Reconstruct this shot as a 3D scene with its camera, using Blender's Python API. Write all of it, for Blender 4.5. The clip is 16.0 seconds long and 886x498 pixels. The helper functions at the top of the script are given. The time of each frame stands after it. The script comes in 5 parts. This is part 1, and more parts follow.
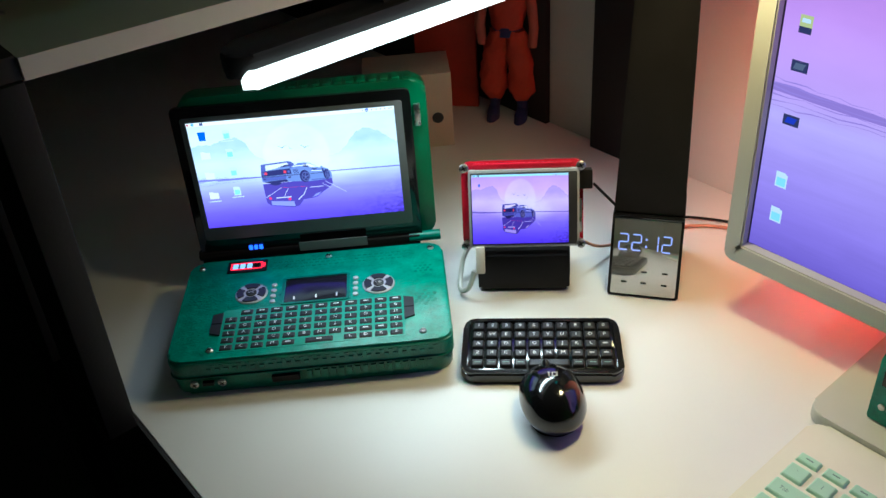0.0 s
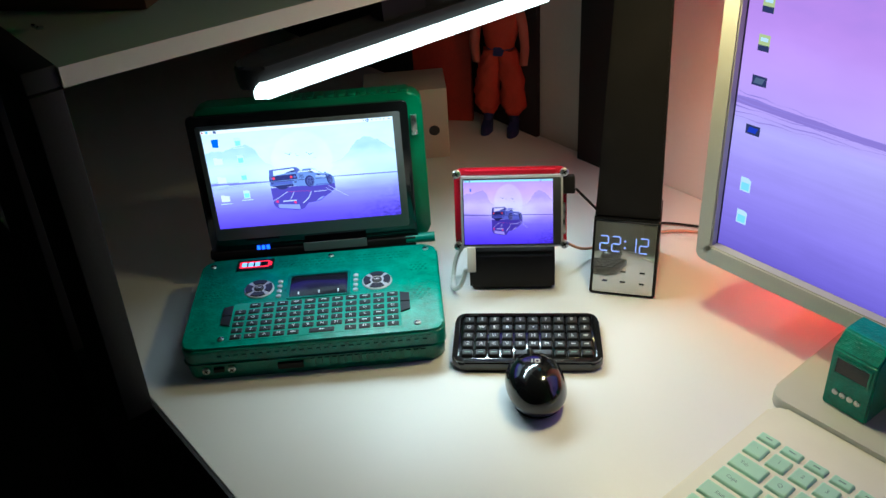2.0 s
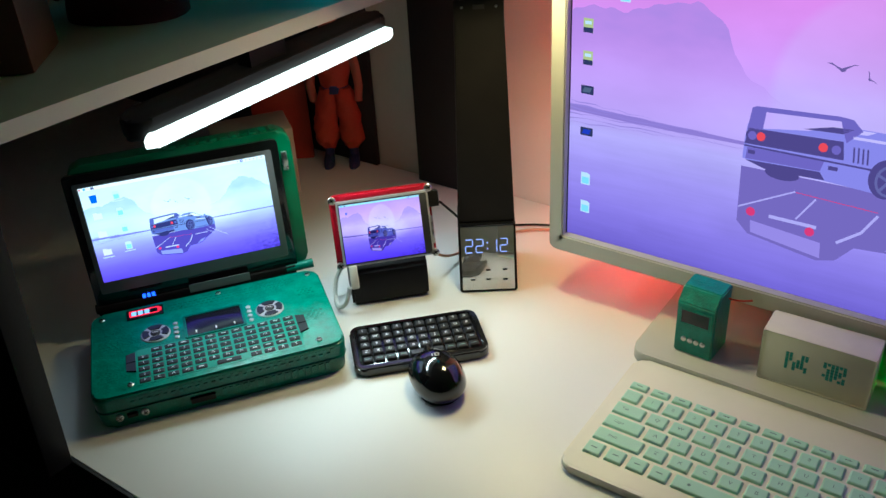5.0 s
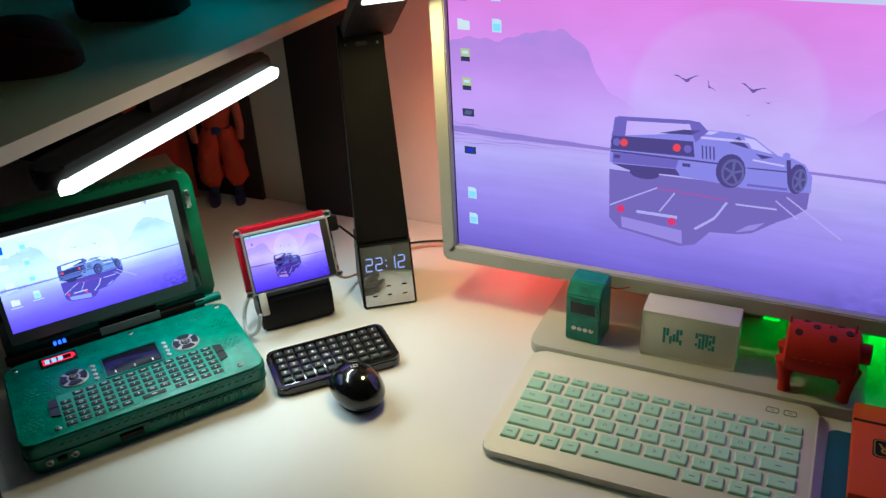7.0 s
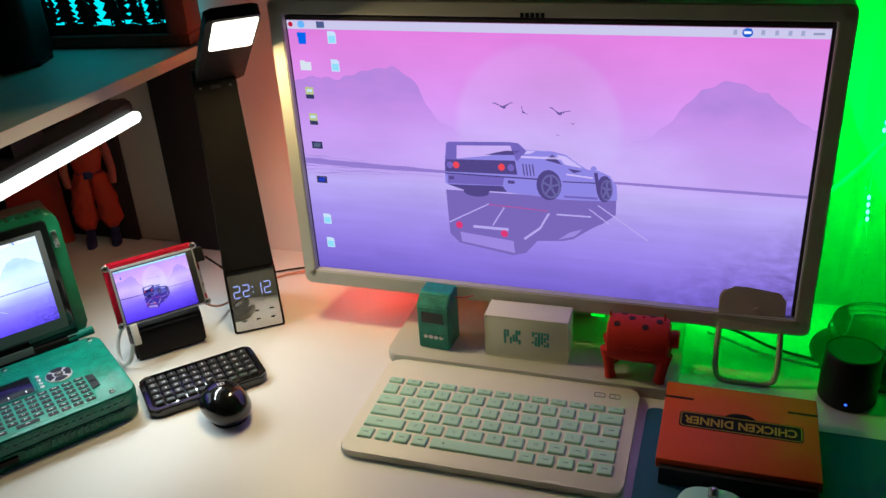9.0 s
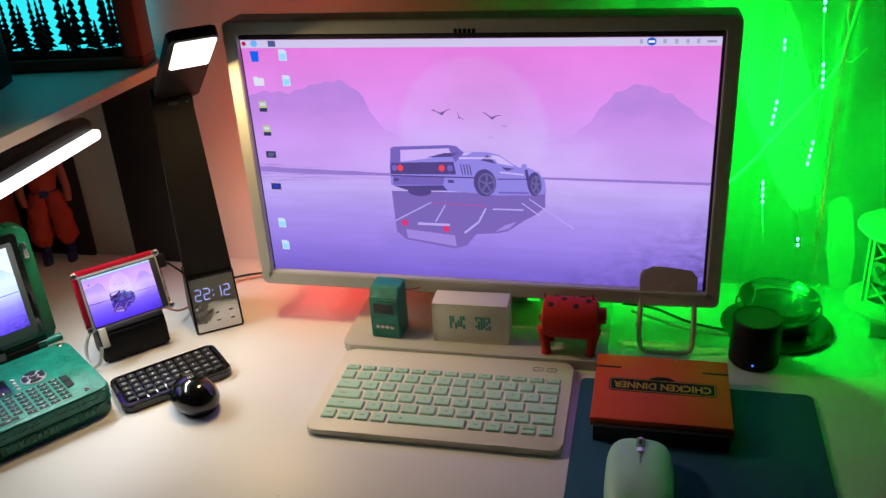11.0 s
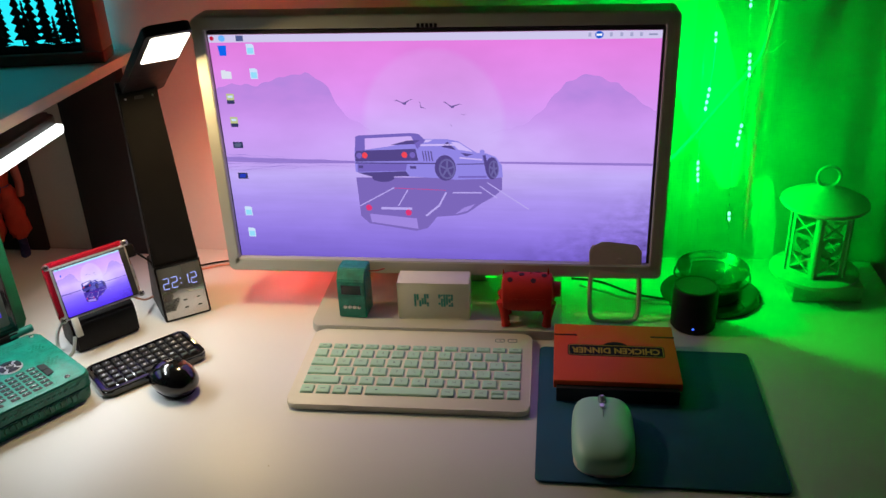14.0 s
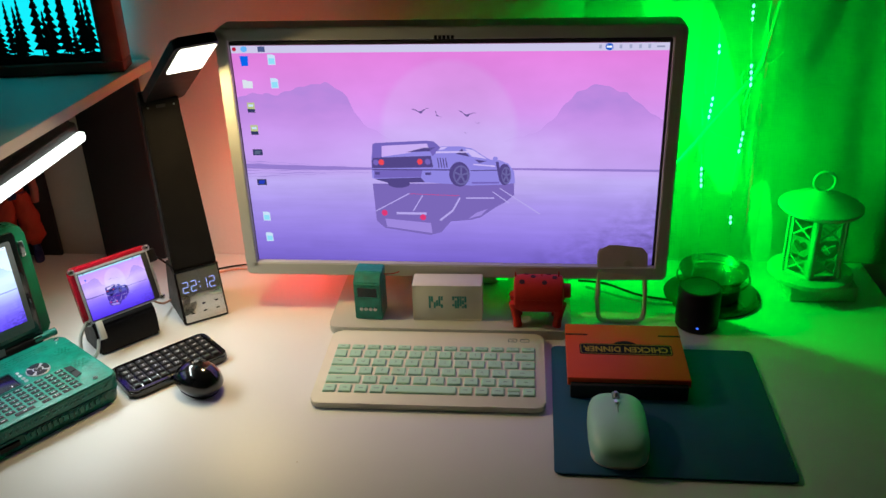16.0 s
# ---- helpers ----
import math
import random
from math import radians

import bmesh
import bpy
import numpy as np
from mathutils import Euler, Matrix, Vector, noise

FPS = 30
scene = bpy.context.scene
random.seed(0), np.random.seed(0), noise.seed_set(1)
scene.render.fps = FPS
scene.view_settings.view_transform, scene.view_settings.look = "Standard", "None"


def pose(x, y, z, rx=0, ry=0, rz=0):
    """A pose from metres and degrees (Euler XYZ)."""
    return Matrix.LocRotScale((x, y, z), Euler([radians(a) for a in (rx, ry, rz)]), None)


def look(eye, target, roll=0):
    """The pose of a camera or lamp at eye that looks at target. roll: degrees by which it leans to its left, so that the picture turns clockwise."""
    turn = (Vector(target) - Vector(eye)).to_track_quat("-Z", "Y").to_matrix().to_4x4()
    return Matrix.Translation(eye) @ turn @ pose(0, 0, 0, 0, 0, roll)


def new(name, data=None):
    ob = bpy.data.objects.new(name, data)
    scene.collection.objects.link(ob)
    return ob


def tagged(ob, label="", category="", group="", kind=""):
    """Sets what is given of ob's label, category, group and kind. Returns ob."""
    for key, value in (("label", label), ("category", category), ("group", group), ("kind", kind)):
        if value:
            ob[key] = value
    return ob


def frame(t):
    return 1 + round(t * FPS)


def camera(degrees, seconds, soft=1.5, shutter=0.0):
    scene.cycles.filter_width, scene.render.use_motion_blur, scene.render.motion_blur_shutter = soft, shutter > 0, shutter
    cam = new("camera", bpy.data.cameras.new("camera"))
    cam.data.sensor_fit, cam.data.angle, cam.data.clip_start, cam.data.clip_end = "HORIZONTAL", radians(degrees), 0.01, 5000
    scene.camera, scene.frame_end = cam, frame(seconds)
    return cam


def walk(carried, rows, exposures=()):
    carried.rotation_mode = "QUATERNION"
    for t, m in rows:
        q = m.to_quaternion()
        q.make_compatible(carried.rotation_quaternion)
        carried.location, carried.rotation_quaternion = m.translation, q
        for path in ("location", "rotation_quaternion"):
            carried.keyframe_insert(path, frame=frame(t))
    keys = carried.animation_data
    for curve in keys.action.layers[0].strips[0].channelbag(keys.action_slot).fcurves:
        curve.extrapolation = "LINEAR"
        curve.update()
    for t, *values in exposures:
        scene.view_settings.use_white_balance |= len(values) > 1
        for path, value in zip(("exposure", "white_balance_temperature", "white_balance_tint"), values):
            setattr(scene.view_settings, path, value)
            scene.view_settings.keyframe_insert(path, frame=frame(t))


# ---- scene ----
cam = camera(53.1, 16.0)
PATH = [
    (0, (0.282, -0.499, 0.441), (-1.028, 0.512, -0.683), -4.3),
    (0.5, (0.298, -0.501, 0.441), (-1.013, 0.52, -0.673), -4.5),
    (1, (0.313, -0.508, 0.445), (-0.996, 0.527, -0.659), -4.1),
    (1.5, (0.325, -0.517, 0.449), (-0.993, 0.519, -0.641), -3.7),
    (2, (0.329, -0.53, 0.457), (-1.0, 0.499, -0.627), -3.9),
    (2.5, (0.338, -0.548, 0.46), (-0.99, 0.488, -0.619), -4.0),
    (3, (0.336, -0.562, 0.455), (-0.965, 0.508, -0.622), -4.0),
    (3.5, (0.334, -0.574, 0.464), (-0.889, 0.583, -0.615), -3.6),
    (4, (0.341, -0.59, 0.472), (-0.823, 0.64, -0.593), -3.7),
    (6.5, (0.301, -0.692, 0.491), (-0.499, 0.852, -0.497), -3.0),
    (7, (0.321, -0.706, 0.5), (-0.434, 0.865, -0.483), -3.3),
    (7.5, (0.333, -0.72, 0.509), (-0.383, 0.873, -0.466), -3.6),
    (8, (0.346, -0.718, 0.502), (-0.328, 0.905, -0.452), -3.8),
    (8.5, (0.378, -0.732, 0.509), (-0.247, 0.92, -0.429), -3.6),
    (9, (0.403, -0.756, 0.516), (-0.178, 0.924, -0.4), -3.6),
    (11.5, (0.418, -0.868, 0.53), (0.002, 0.88, -0.349), -3.5),
    (12, (0.429, -0.885, 0.53), (0.023, 0.862, -0.355), -3.4),
    (12.5, (0.427, -0.887, 0.53), (0.037, 0.864, -0.354), -3.6),
    (13, (0.404, -0.895, 0.534), (0.062, 0.864, -0.355), -3.6),
    (13.5, (0.382, -0.906, 0.54), (0.098, 0.859, -0.357), -3.1),
    (14, (0.366, -0.915, 0.545), (0.13, 0.857, -0.353), -2.4),
    (14.5, (0.356, -0.928, 0.553), (0.153, 0.849, -0.342), -2.1),
    (15, (0.348, -0.939, 0.558), (0.162, 0.841, -0.334), -2.1),
    (15.5, (0.337, -0.943, 0.561), (0.151, 0.837, -0.332), -2.0),
    (16, (0.328, -0.951, 0.561), (0.142, 0.83, -0.329), -1.9),
]
# the phone's white balance drifts from cool to neutral
BALANCE = [(0, 0.05, 5600, -6), (2, 0.05, 5500, -8), (3, 0.2, 5500, -10), (4, 0.1, 5550, -10), (6.5, 0.0, 5800, -9), (7.5, 0.0, 5950, -6), (9, 0.0, 6300, 2), (11.5, 0.0, 6500, 11), (14, 0.0, 6450, 8), (16, 0.0, 6450, 2)]
walk(cam, [(t, look(eye, target, roll)) for t, eye, target, roll in PATH], BALANCE)

# world: a dark room with hardly any stray light
world = bpy.data.worlds.new("room_night")
scene.world = world
world.use_nodes = True
world.node_tree.nodes["Background"].inputs[0].default_value = (0.55, 0.6, 0.8, 1)
world.node_tree.nodes["Background"].inputs[1].default_value = 0.085


def area_lamp(name, m, sx, sy, watts, colour, spread=180):
    lamp = bpy.data.lights.new(name, "AREA")
    lamp.shape, lamp.size, lamp.size_y, lamp.energy, lamp.color = "RECTANGLE", sx, sy, watts, colour
    lamp.spread = radians(spread)
    ob = new(name, lamp)
    ob.matrix_world = m
    return ob


# light strips stuck to the back of the monitor: red at one end, green along the other, facing the wall
area_lamp("strip_light_green", look((0.445, 0.050, 0.19), (0.59, 0.30, 0.16)), 0.02, 0.26, 0.68, (0.0, 1.0, 0.03))
area_lamp("strip_light_side", look((0.4645, 0.0450, 0.190), (0.80, 0.040, 0.190)), 0.005, 0.21, 1.2, (0.0, 1.0, 0.03), 150)
area_lamp("strip_light_low", look((0.40, 0.052, 0.10), (0.44, 0.30, 0.02)), 0.12, 0.02, 0.17, (0.0, 1.0, 0.03))
area_lamp("strip_light_red", look((0.035, 0.050, 0.17), (-0.07, 0.30, 0.20)), 0.03, 0.20, 0.36, (1.0, 0.12, 0.07))
area_lamp("strip_light_red_low", look((0.045, 0.050, 0.070), (0.015, 0.085, 0.0)), 0.05, 0.012, 0.075, (1.0, 0.0, 0.01))
# the diffuser of the bar lamp under the shelf, and the panel in the head of the desk lamp
area_lamp("bar_light", look((-0.204, -0.125, 0.2085), (-0.085, -0.145, 0.0)), 0.26, 0.012, 0.325, (0.92, 0.98, 1.0), 128)
area_lamp("head_light", look((-0.0231, -0.0576, 0.3310), (0.0845, -0.181, 0.080)), 0.034, 0.065, 0.77, (1.0, 0.72, 0.34))


# ---- materials ----
def S(r, g, b):
    """Display values 0..255 as linear light."""
    return tuple((c / 255 / 12.92) if c <= 10 else ((c / 255 + 0.055) / 1.055) ** 2.4 for c in (r, g, b))


def pbr(name, col, rough=0.5, metal=0.0, var=0.10, scale=30.0, fine=400.0, bump=0.05, coat=0.0, layers=0.0, stain=0.0, spec=0.5):
    """Painted or moulded surface: mottling at two scales, roughness variation and fine relief; layers: printed layer lines per metre."""
    m = bpy.data.materials.new(name)
    m.use_nodes = True
    n, l = m.node_tree.nodes, m.node_tree.links
    b = n["Principled BSDF"]
    tc = n.new("ShaderNodeTexCoord")
    info = n.new("ShaderNodeObjectInfo")
    n1, n2 = n.new("ShaderNodeTexNoise"), n.new("ShaderNodeTexNoise")
    n1.inputs["Scale"].default_value, n1.inputs["Detail"].default_value = scale, 5
    n2.inputs["Scale"].default_value, n2.inputs["Detail"].default_value = fine, 3
    l.new(tc.outputs["Object"], n1.inputs["Vector"])
    l.new(tc.outputs["Object"], n2.inputs["Vector"])
    mixf = n.new("ShaderNodeMath")
    mixf.operation = "MULTIPLY_ADD"
    l.new(n2.outputs["Fac"], mixf.inputs[0])
    mixf.inputs[1].default_value = 0.35
    l.new(n1.outputs["Fac"], mixf.inputs[2])
    rnd = n.new("ShaderNodeMath")
    rnd.operation = "MULTIPLY_ADD"
    l.new(info.outputs["Random"], rnd.inputs[0])
    rnd.inputs[1].default_value = 0.25
    l.new(mixf.outputs[0], rnd.inputs[2])
    ramp = n.new("ShaderNodeMapRange")
    ramp.inputs["From Min"].default_value, ramp.inputs["From Max"].default_value = 0.45, 1.15
    ramp.inputs["To Min"].default_value, ramp.inputs["To Max"].default_value = 1 - var, 1 + var
    l.new(rnd.outputs[0], ramp.inputs["Value"])
    hsv = n.new("ShaderNodeHueSaturation")
    hsv.inputs["Color"].default_value = (*col, 1)
    l.new(ramp.outputs[0], hsv.inputs["Value"])
    out = hsv.outputs[0]
    if stain:
        n3 = n.new("ShaderNodeTexNoise")
        n3.inputs["Scale"].default_value, n3.inputs["Detail"].default_value, n3.inputs["Roughness"].default_value = 7, 8, 0.7
        l.new(tc.outputs["Object"], n3.inputs["Vector"])
        r3 = n.new("ShaderNodeMapRange")
        r3.inputs["From Min"].default_value, r3.inputs["From Max"].default_value = 0.52, 0.75
        r3.inputs["To Max"].default_value = stain
        l.new(n3.outputs["Fac"], r3.inputs["Value"])
        mx = n.new("ShaderNodeMix")
        mx.data_type = "RGBA"
        l.new(r3.outputs[0], mx.inputs["Factor"])
        l.new(out, mx.inputs["A"])
        mx.inputs["B"].default_value = (col[0] * 0.6, col[1] * 0.55, col[2] * 0.5, 1)
        out = mx.outputs["Result"]
    l.new(out, b.inputs["Base Color"])
    rr = n.new("ShaderNodeMapRange")
    rr.inputs["To Min"].default_value, rr.inputs["To Max"].default_value = max(0.02, rough * 0.8), min(1, rough * 1.2)
    l.new(n1.outputs["Fac"], rr.inputs["Value"])
    l.new(rr.outputs[0], b.inputs["Roughness"])
    b.inputs["Metallic"].default_value = metal
    b.inputs["Specular IOR Level"].default_value = spec
    b.inputs["Coat Weight"].default_value = coat
    b.inputs["Coat Roughness"].default_value = 0.08
    bp = n.new("ShaderNodeBump")
    bp.inputs["Strength"].default_value, bp.inputs["Distance"].default_value = min(1, bump * 4), 0.0006
    height = n2.outputs["Fac"]
    if layers:
        wave = n.new("ShaderNodeTexWave")
        wave.bands_direction = "Z"
        wave.inputs["Scale"].default_value, wave.inputs["Distortion"].default_value, wave.inputs["Detail"].default_value = layers / 7, 1.5, 2
        l.new(tc.outputs["Object"], wave.inputs["Vector"])
        add = n.new("ShaderNodeMath")
        add.operation = "MULTIPLY_ADD"
        l.new(wave.outputs["Fac"], add.inputs[0])
        add.inputs[1].default_value = 0.10
        l.new(height, add.inputs[2])
        height = add.outputs[0]
    l.new(height, bp.inputs["Height"])
    l.new(bp.outputs[0], b.inputs["Normal"])
    return m


def emit(name, col, strength=1.0):
    m = bpy.data.materials.new(name)
    m.use_nodes = True
    n, l = m.node_tree.nodes, m.node_tree.links
    n.remove(n["Principled BSDF"])
    e = n.new("ShaderNodeEmission")
    e.inputs[0].default_value, e.inputs[1].default_value = (*col, 1), strength
    l.new(e.outputs[0], n["Material Output"].inputs[0])
    return m


def glass(name, tint=(1, 1, 1), rough=0.02, gloss=0.5):
    """Thin clear glass: mostly see-through, glossy by Fresnel."""
    m = bpy.data.materials.new(name)
    m.use_nodes = True
    n, l = m.node_tree.nodes, m.node_tree.links
    n.remove(n["Principled BSDF"])
    t, g, mx, fr = n.new("ShaderNodeBsdfTransparent"), n.new("ShaderNodeBsdfGlossy"), n.new("ShaderNodeMixShader"), n.new("ShaderNodeFresnel")
    t.inputs[0].default_value = (*tint, 1)
    g.inputs["Roughness"].default_value = rough
    fr.inputs["IOR"].default_value = 1.5
    thin = n.new("ShaderNodeMath")
    thin.operation = "MULTIPLY"
    thin.inputs[1].default_value = gloss
    l.new(fr.outputs[0], thin.inputs[0])
    l.new(thin.outputs[0], mx.inputs[0])
    l.new(t.outputs[0], mx.inputs[1])
    l.new(g.outputs[0], mx.inputs[2])
    l.new(mx.outputs[0], n["Material Output"].inputs[0])
    return m


M = {
    "desk": pbr("desk_laminate", (0.78, 0.77, 0.76), 0.42, var=0.025, scale=9, fine=900, bump=0.02, stain=0.03),
    # near-black colour standing in for shade on the desk edge and in small holes
    "edge": pbr("edge_and_hole_shade", (0.02, 0.02, 0.022), 0.6, scale=50),
    "wall": pbr("painted_wall", (0.72, 0.70, 0.66), 0.85, var=0.05, scale=6, fine=220, bump=0.12, stain=0.06),
    "shelf": pbr("shelf_laminate", (0.70, 0.68, 0.64), 0.5, var=0.04, scale=12, fine=500, bump=0.03),
    "blackboard": pbr("black_laminate", (0.018, 0.018, 0.019), 0.55, var=0.2, scale=20, spec=0.25),
    "black": pbr("matte_black_plastic", (0.010, 0.0085, 0.0085), 0.48, var=0.2, scale=60, fine=900, bump=0.06, spec=0.2),
    "gloss": pbr("gloss_black_plastic", (0.006, 0.006, 0.007), 0.12, var=0.15, scale=40, bump=0.0, coat=0.6),
    "key_black": pbr("black_key_plastic", (0.010, 0.010, 0.011), 0.42, var=0.2, scale=90, bump=0.03),
    "bezel": pbr("grey_beige_monitor_plastic", (0.50, 0.49, 0.43), 0.45, var=0.04, scale=25, fine=1200, bump=0.05),
    "bezel_dark": pbr("dark_gap_plastic", (0.02, 0.02, 0.02), 0.5),
    "green": pbr("green_printed_plastic", (0.006, 0.175, 0.115), 0.30, var=0.55, scale=75, fine=600, bump=0.16, layers=2500, coat=0.15),
    "green_mid": pbr("teal_printed_plastic", (0.009, 0.205, 0.145), 0.30, var=0.60, scale=95, fine=500, bump=0.22, layers=2500),
    "green_pale": pbr("pale_green_key_bed", (0.030, 0.30, 0.215), 0.4, var=0.15, scale=90, bump=0.1),
    "shell": pbr("translucent_green_shell", (0.010, 0.15, 0.060), 0.3, var=0.2, scale=60, bump=0.08, layers=2500),
    "mint": pbr("mint_key_plastic", (0.43, 0.70, 0.54), 0.5, var=0.04, scale=60, fine=1500, bump=0.02),
    "mint_mouse": pbr("mint_mouse_plastic", (0.36, 0.65, 0.50), 0.42, var=0.04, scale=40, fine=1500, bump=0.02),
    "white": pbr("warm_white_plastic", (0.74, 0.71, 0.60), 0.45, var=0.04, scale=40, fine=1500, bump=0.02),
    "clock": pbr("white_wood_veneer", (0.70, 0.66, 0.53), 0.6, var=0.06, scale=60, fine=900, bump=0.05),
    "red": pbr("red_printed_plastic", (0.46, 0.022, 0.010), 0.65, spec=0.2, var=0.15, scale=70, bump=0.10, layers=2500),
    "red_board": pbr("red_acrylic", (0.36, 0.006, 0.02), 0.25, var=0.12, scale=50, bump=0.0),
    "orange": pbr("orange_card_print", (0.66, 0.070, 0.010), 0.55, spec=0.25, var=0.08, scale=30, fine=600, bump=0.05),
    "mat": pbr("blue_mat_fabric", (0.004, 0.085, 0.17), 0.75, var=0.14, scale=60, fine=2200, bump=0.25),
    "steel": pbr("brushed_steel", (0.62, 0.62, 0.62), 0.28, 1.0, var=0.1, scale=200),
    "mirror": pbr("mirror_panel", (0.56, 0.56, 0.55), 0.05, 0.78, var=0.01, bump=0.0),
    "legend": pbr("white_legend_ink", (0.75, 0.75, 0.75), 0.6, bump=0.0),
    "legend_dark": pbr("grey_legend_ink", (0.17, 0.27, 0.23), 0.6, bump=0.0),
    "wood": pbr("brown_wood", (0.10, 0.035, 0.018), 0.55, var=0.3, scale=25, fine=300, bump=0.12),
    "frame_wood": pbr("reddish_frame_wood", (0.22, 0.055, 0.035), 0.5, var=0.25, scale=30, fine=300, bump=0.1),
    "carton": pbr("pale_carton", (0.52, 0.45, 0.36), 0.7, var=0.08, scale=30, bump=0.06),
    "fig_orange": pbr("orange_figure_cloth", (0.42, 0.040, 0.018), 0.7, var=0.2, scale=60, bump=0.2),
    "fig_blue": pbr("navy_figure_boot", (0.012, 0.02, 0.10), 0.5, var=0.2, scale=60),
    "skin": pbr("plain_figure_plastic", (0.36, 0.10, 0.07), 0.5, bump=0.0),
    "maroon": pbr("dark_red_cloth", (0.07, 0.006, 0.012), 0.8, var=0.3, scale=60, bump=0.2),
    "white_wire": pbr("white_cable", (0.70, 0.68, 0.62), 0.5),
    "peach_wire": pbr("peach_cable", (0.62, 0.30, 0.20), 0.5),
    "lantern": pbr("white_painted_metal", (0.50, 0.50, 0.46), 0.5, var=0.14, scale=60, bump=0.08),
    "curtain": pbr("pale_curtain_cloth", (0.62, 0.62, 0.58), 0.85, var=0.08, scale=20, fine=900, bump=0.15),
    "stand": pbr("taupe_plastic", (0.56, 0.47, 0.41), 0.42, var=0.08, scale=60),
    "display_off": pbr("unlit_display", (0.012, 0.012, 0.02), 0.15, var=0.1, bump=0.0),
    "glass": glass("clear_glass", (0.97, 1.0, 0.97), 0.05, 0.16),
    "thick_glass": glass("thick_glass", (0.86, 0.95, 0.88), 0.12, 2.0),
    "tray_metal": pbr("pale_tin_tray", (0.50, 0.50, 0.52), 0.4, 0.35, var=0.08, scale=90),
    "badge_grey": pbr("grey_mark", (0.34, 0.34, 0.33), 0.5, bump=0.0),
    # darkened red that paints the shade inside the toy's holes
    "hole": pbr("hole_shade_red", (0.04, 0.004, 0.003), 0.9),
    "rim_grey": pbr("grey_display_rim", (0.11, 0.12, 0.12), 0.45),
    "fairy": emit("fairy_bulb_glow", (0.20, 1.0, 0.62), 2.6),
    # pale trim with its base colour lowered to stand for the weaker light there
    "dimmed_trim": pbr("dimmed_trim", (0.48, 0.44, 0.38), 0.7, var=0.08, scale=15, fine=300, bump=0.06, stain=0.1),
    "paper_cut": pbr("dark_paper_cut", (0.012, 0.014, 0.014), 0.8),
    "floor": pbr("dark_floor", (0.05, 0.04, 0.035), 0.6, var=0.2, scale=4, bump=0.1),
    "yellow_ink": pbr("yellow_print", (0.42, 0.26, 0.03), 0.6, bump=0.0, spec=0.2),
    "black_ink": pbr("black_print", (0.008, 0.009, 0.007), 0.6, bump=0.0, spec=0.1),
    "teal_ink": pbr("teal_display_dots", (0.04, 0.34, 0.27), 0.5, bump=0.0),
    "led_white": emit("lamp_diffuser_glow", (0.95, 1.0, 0.97), 3.0),
    "led_warm": emit("warm_panel_glow", (1.0, 0.92, 0.80), 4.0),
    "led_blue": emit("blue_led", (0.03, 0.10, 1.0), 3.0),
    "led_digit": emit("pale_blue_digits", S(165, 178, 255), 1.25),
    "led_red": emit("red_led", (1.0, 0.02, 0.06), 1.6),
    "status": emit("status_glow", (0.02, 1.0, 0.03), 0.9),
    "led_cell": emit("battery_cell_glow", S(150, 200, 255), 1.3),
    "led_green": emit("green_fairy_light", (0.12, 1.0, 0.25), 3.0),
    "lightbox": emit("lightbox_glow", S(40, 200, 215), 1.5),
}


# ---- mesh helpers ----
def mesh_of(bm, name, mats):
    bmesh.ops.recalc_face_normals(bm, faces=bm.faces)
    me = bpy.data.meshes.new(name)
    bm.to_mesh(me)
    bm.free()
    for m in (mats if isinstance(mats, (list, tuple)) else [mats]):
        me.materials.append(m)
    return me


def smooth(me, angle=35):
    """Smooth shading but for edges sharper than the angle."""
    for p in me.polygons:
        p.use_smooth = True
    me.set_sharp_from_angle(angle=radians(angle))


def part(name, bm, material, parent=None, label="", m=None, angle=35):
    me = bm if isinstance(bm, bpy.types.Mesh) else mesh_of(bm, name, material)
    if not isinstance(bm, bpy.types.Mesh):
        smooth(me, angle)
    ob = new(name, me)
    if parent is not None:
        ob.parent = parent
    if m is not None:
        ob.matrix_basis = m
    if label:
        ob["label"] = label
    return ob


def thing(name, m, label, category, group="", kind=""):
    ob = new(name)
    ob.empty_display_size = 0.02
    ob.matrix_basis = m
    return tagged(ob, label, category, group, kind)


def structure(name, bm, material, label, category="structure"):
    return tagged(part(name, bm, material), label, category, kind="structure")


def shift(bm, m):
    bmesh.ops.transform(bm, matrix=m, verts=bm.verts)
    return bm


def box(x0, x1, y0, y1, z0, z1, bev=0.0, seg=2):
    bm = bmesh.new()
    bmesh.ops.create_cube(bm, size=1)
    for v in bm.verts:
        v.co = Vector(((x0 + x1) / 2 + v.co.x * (x1 - x0), (y0 + y1) / 2 + v.co.y * (y1 - y0), (z0 + z1) / 2 + v.co.z * (z1 - z0)))
    if bev:
        bmesh.ops.bevel(bm, geom=bm.edges[:], offset=bev, segments=seg, profile=0.5, affect="EDGES")
    return bm


def slab(w, d, z0, z1, r, bev=0.001, n=6):
    """A flat block with corners rounded in plan (r) and soft rims (bev), centred."""
    pts = rounded(w, d, r, n)
    bm = prism(pts, z0, z1)
    if bev:
        rim = [e for e in bm.edges if abs(e.verts[0].co.z - e.verts[1].co.z) < 1e-7]
        bmesh.ops.bevel(bm, geom=rim, offset=bev, segments=2, profile=0.5, affect="EDGES")
    return bm


def rounded(w, d, r, n=6):
    pts = []
    for cx, cy, a0 in ((w / 2 - r, d / 2 - r, 0), (-w / 2 + r, d / 2 - r, 90), (-w / 2 + r, -d / 2 + r, 180), (w / 2 - r, -d / 2 + r, 270)):
        for i in range(n + 1):
            a = radians(a0 + 90 * i / n)
            pts.append((cx + r * math.cos(a), cy + r * math.sin(a)))
    return pts


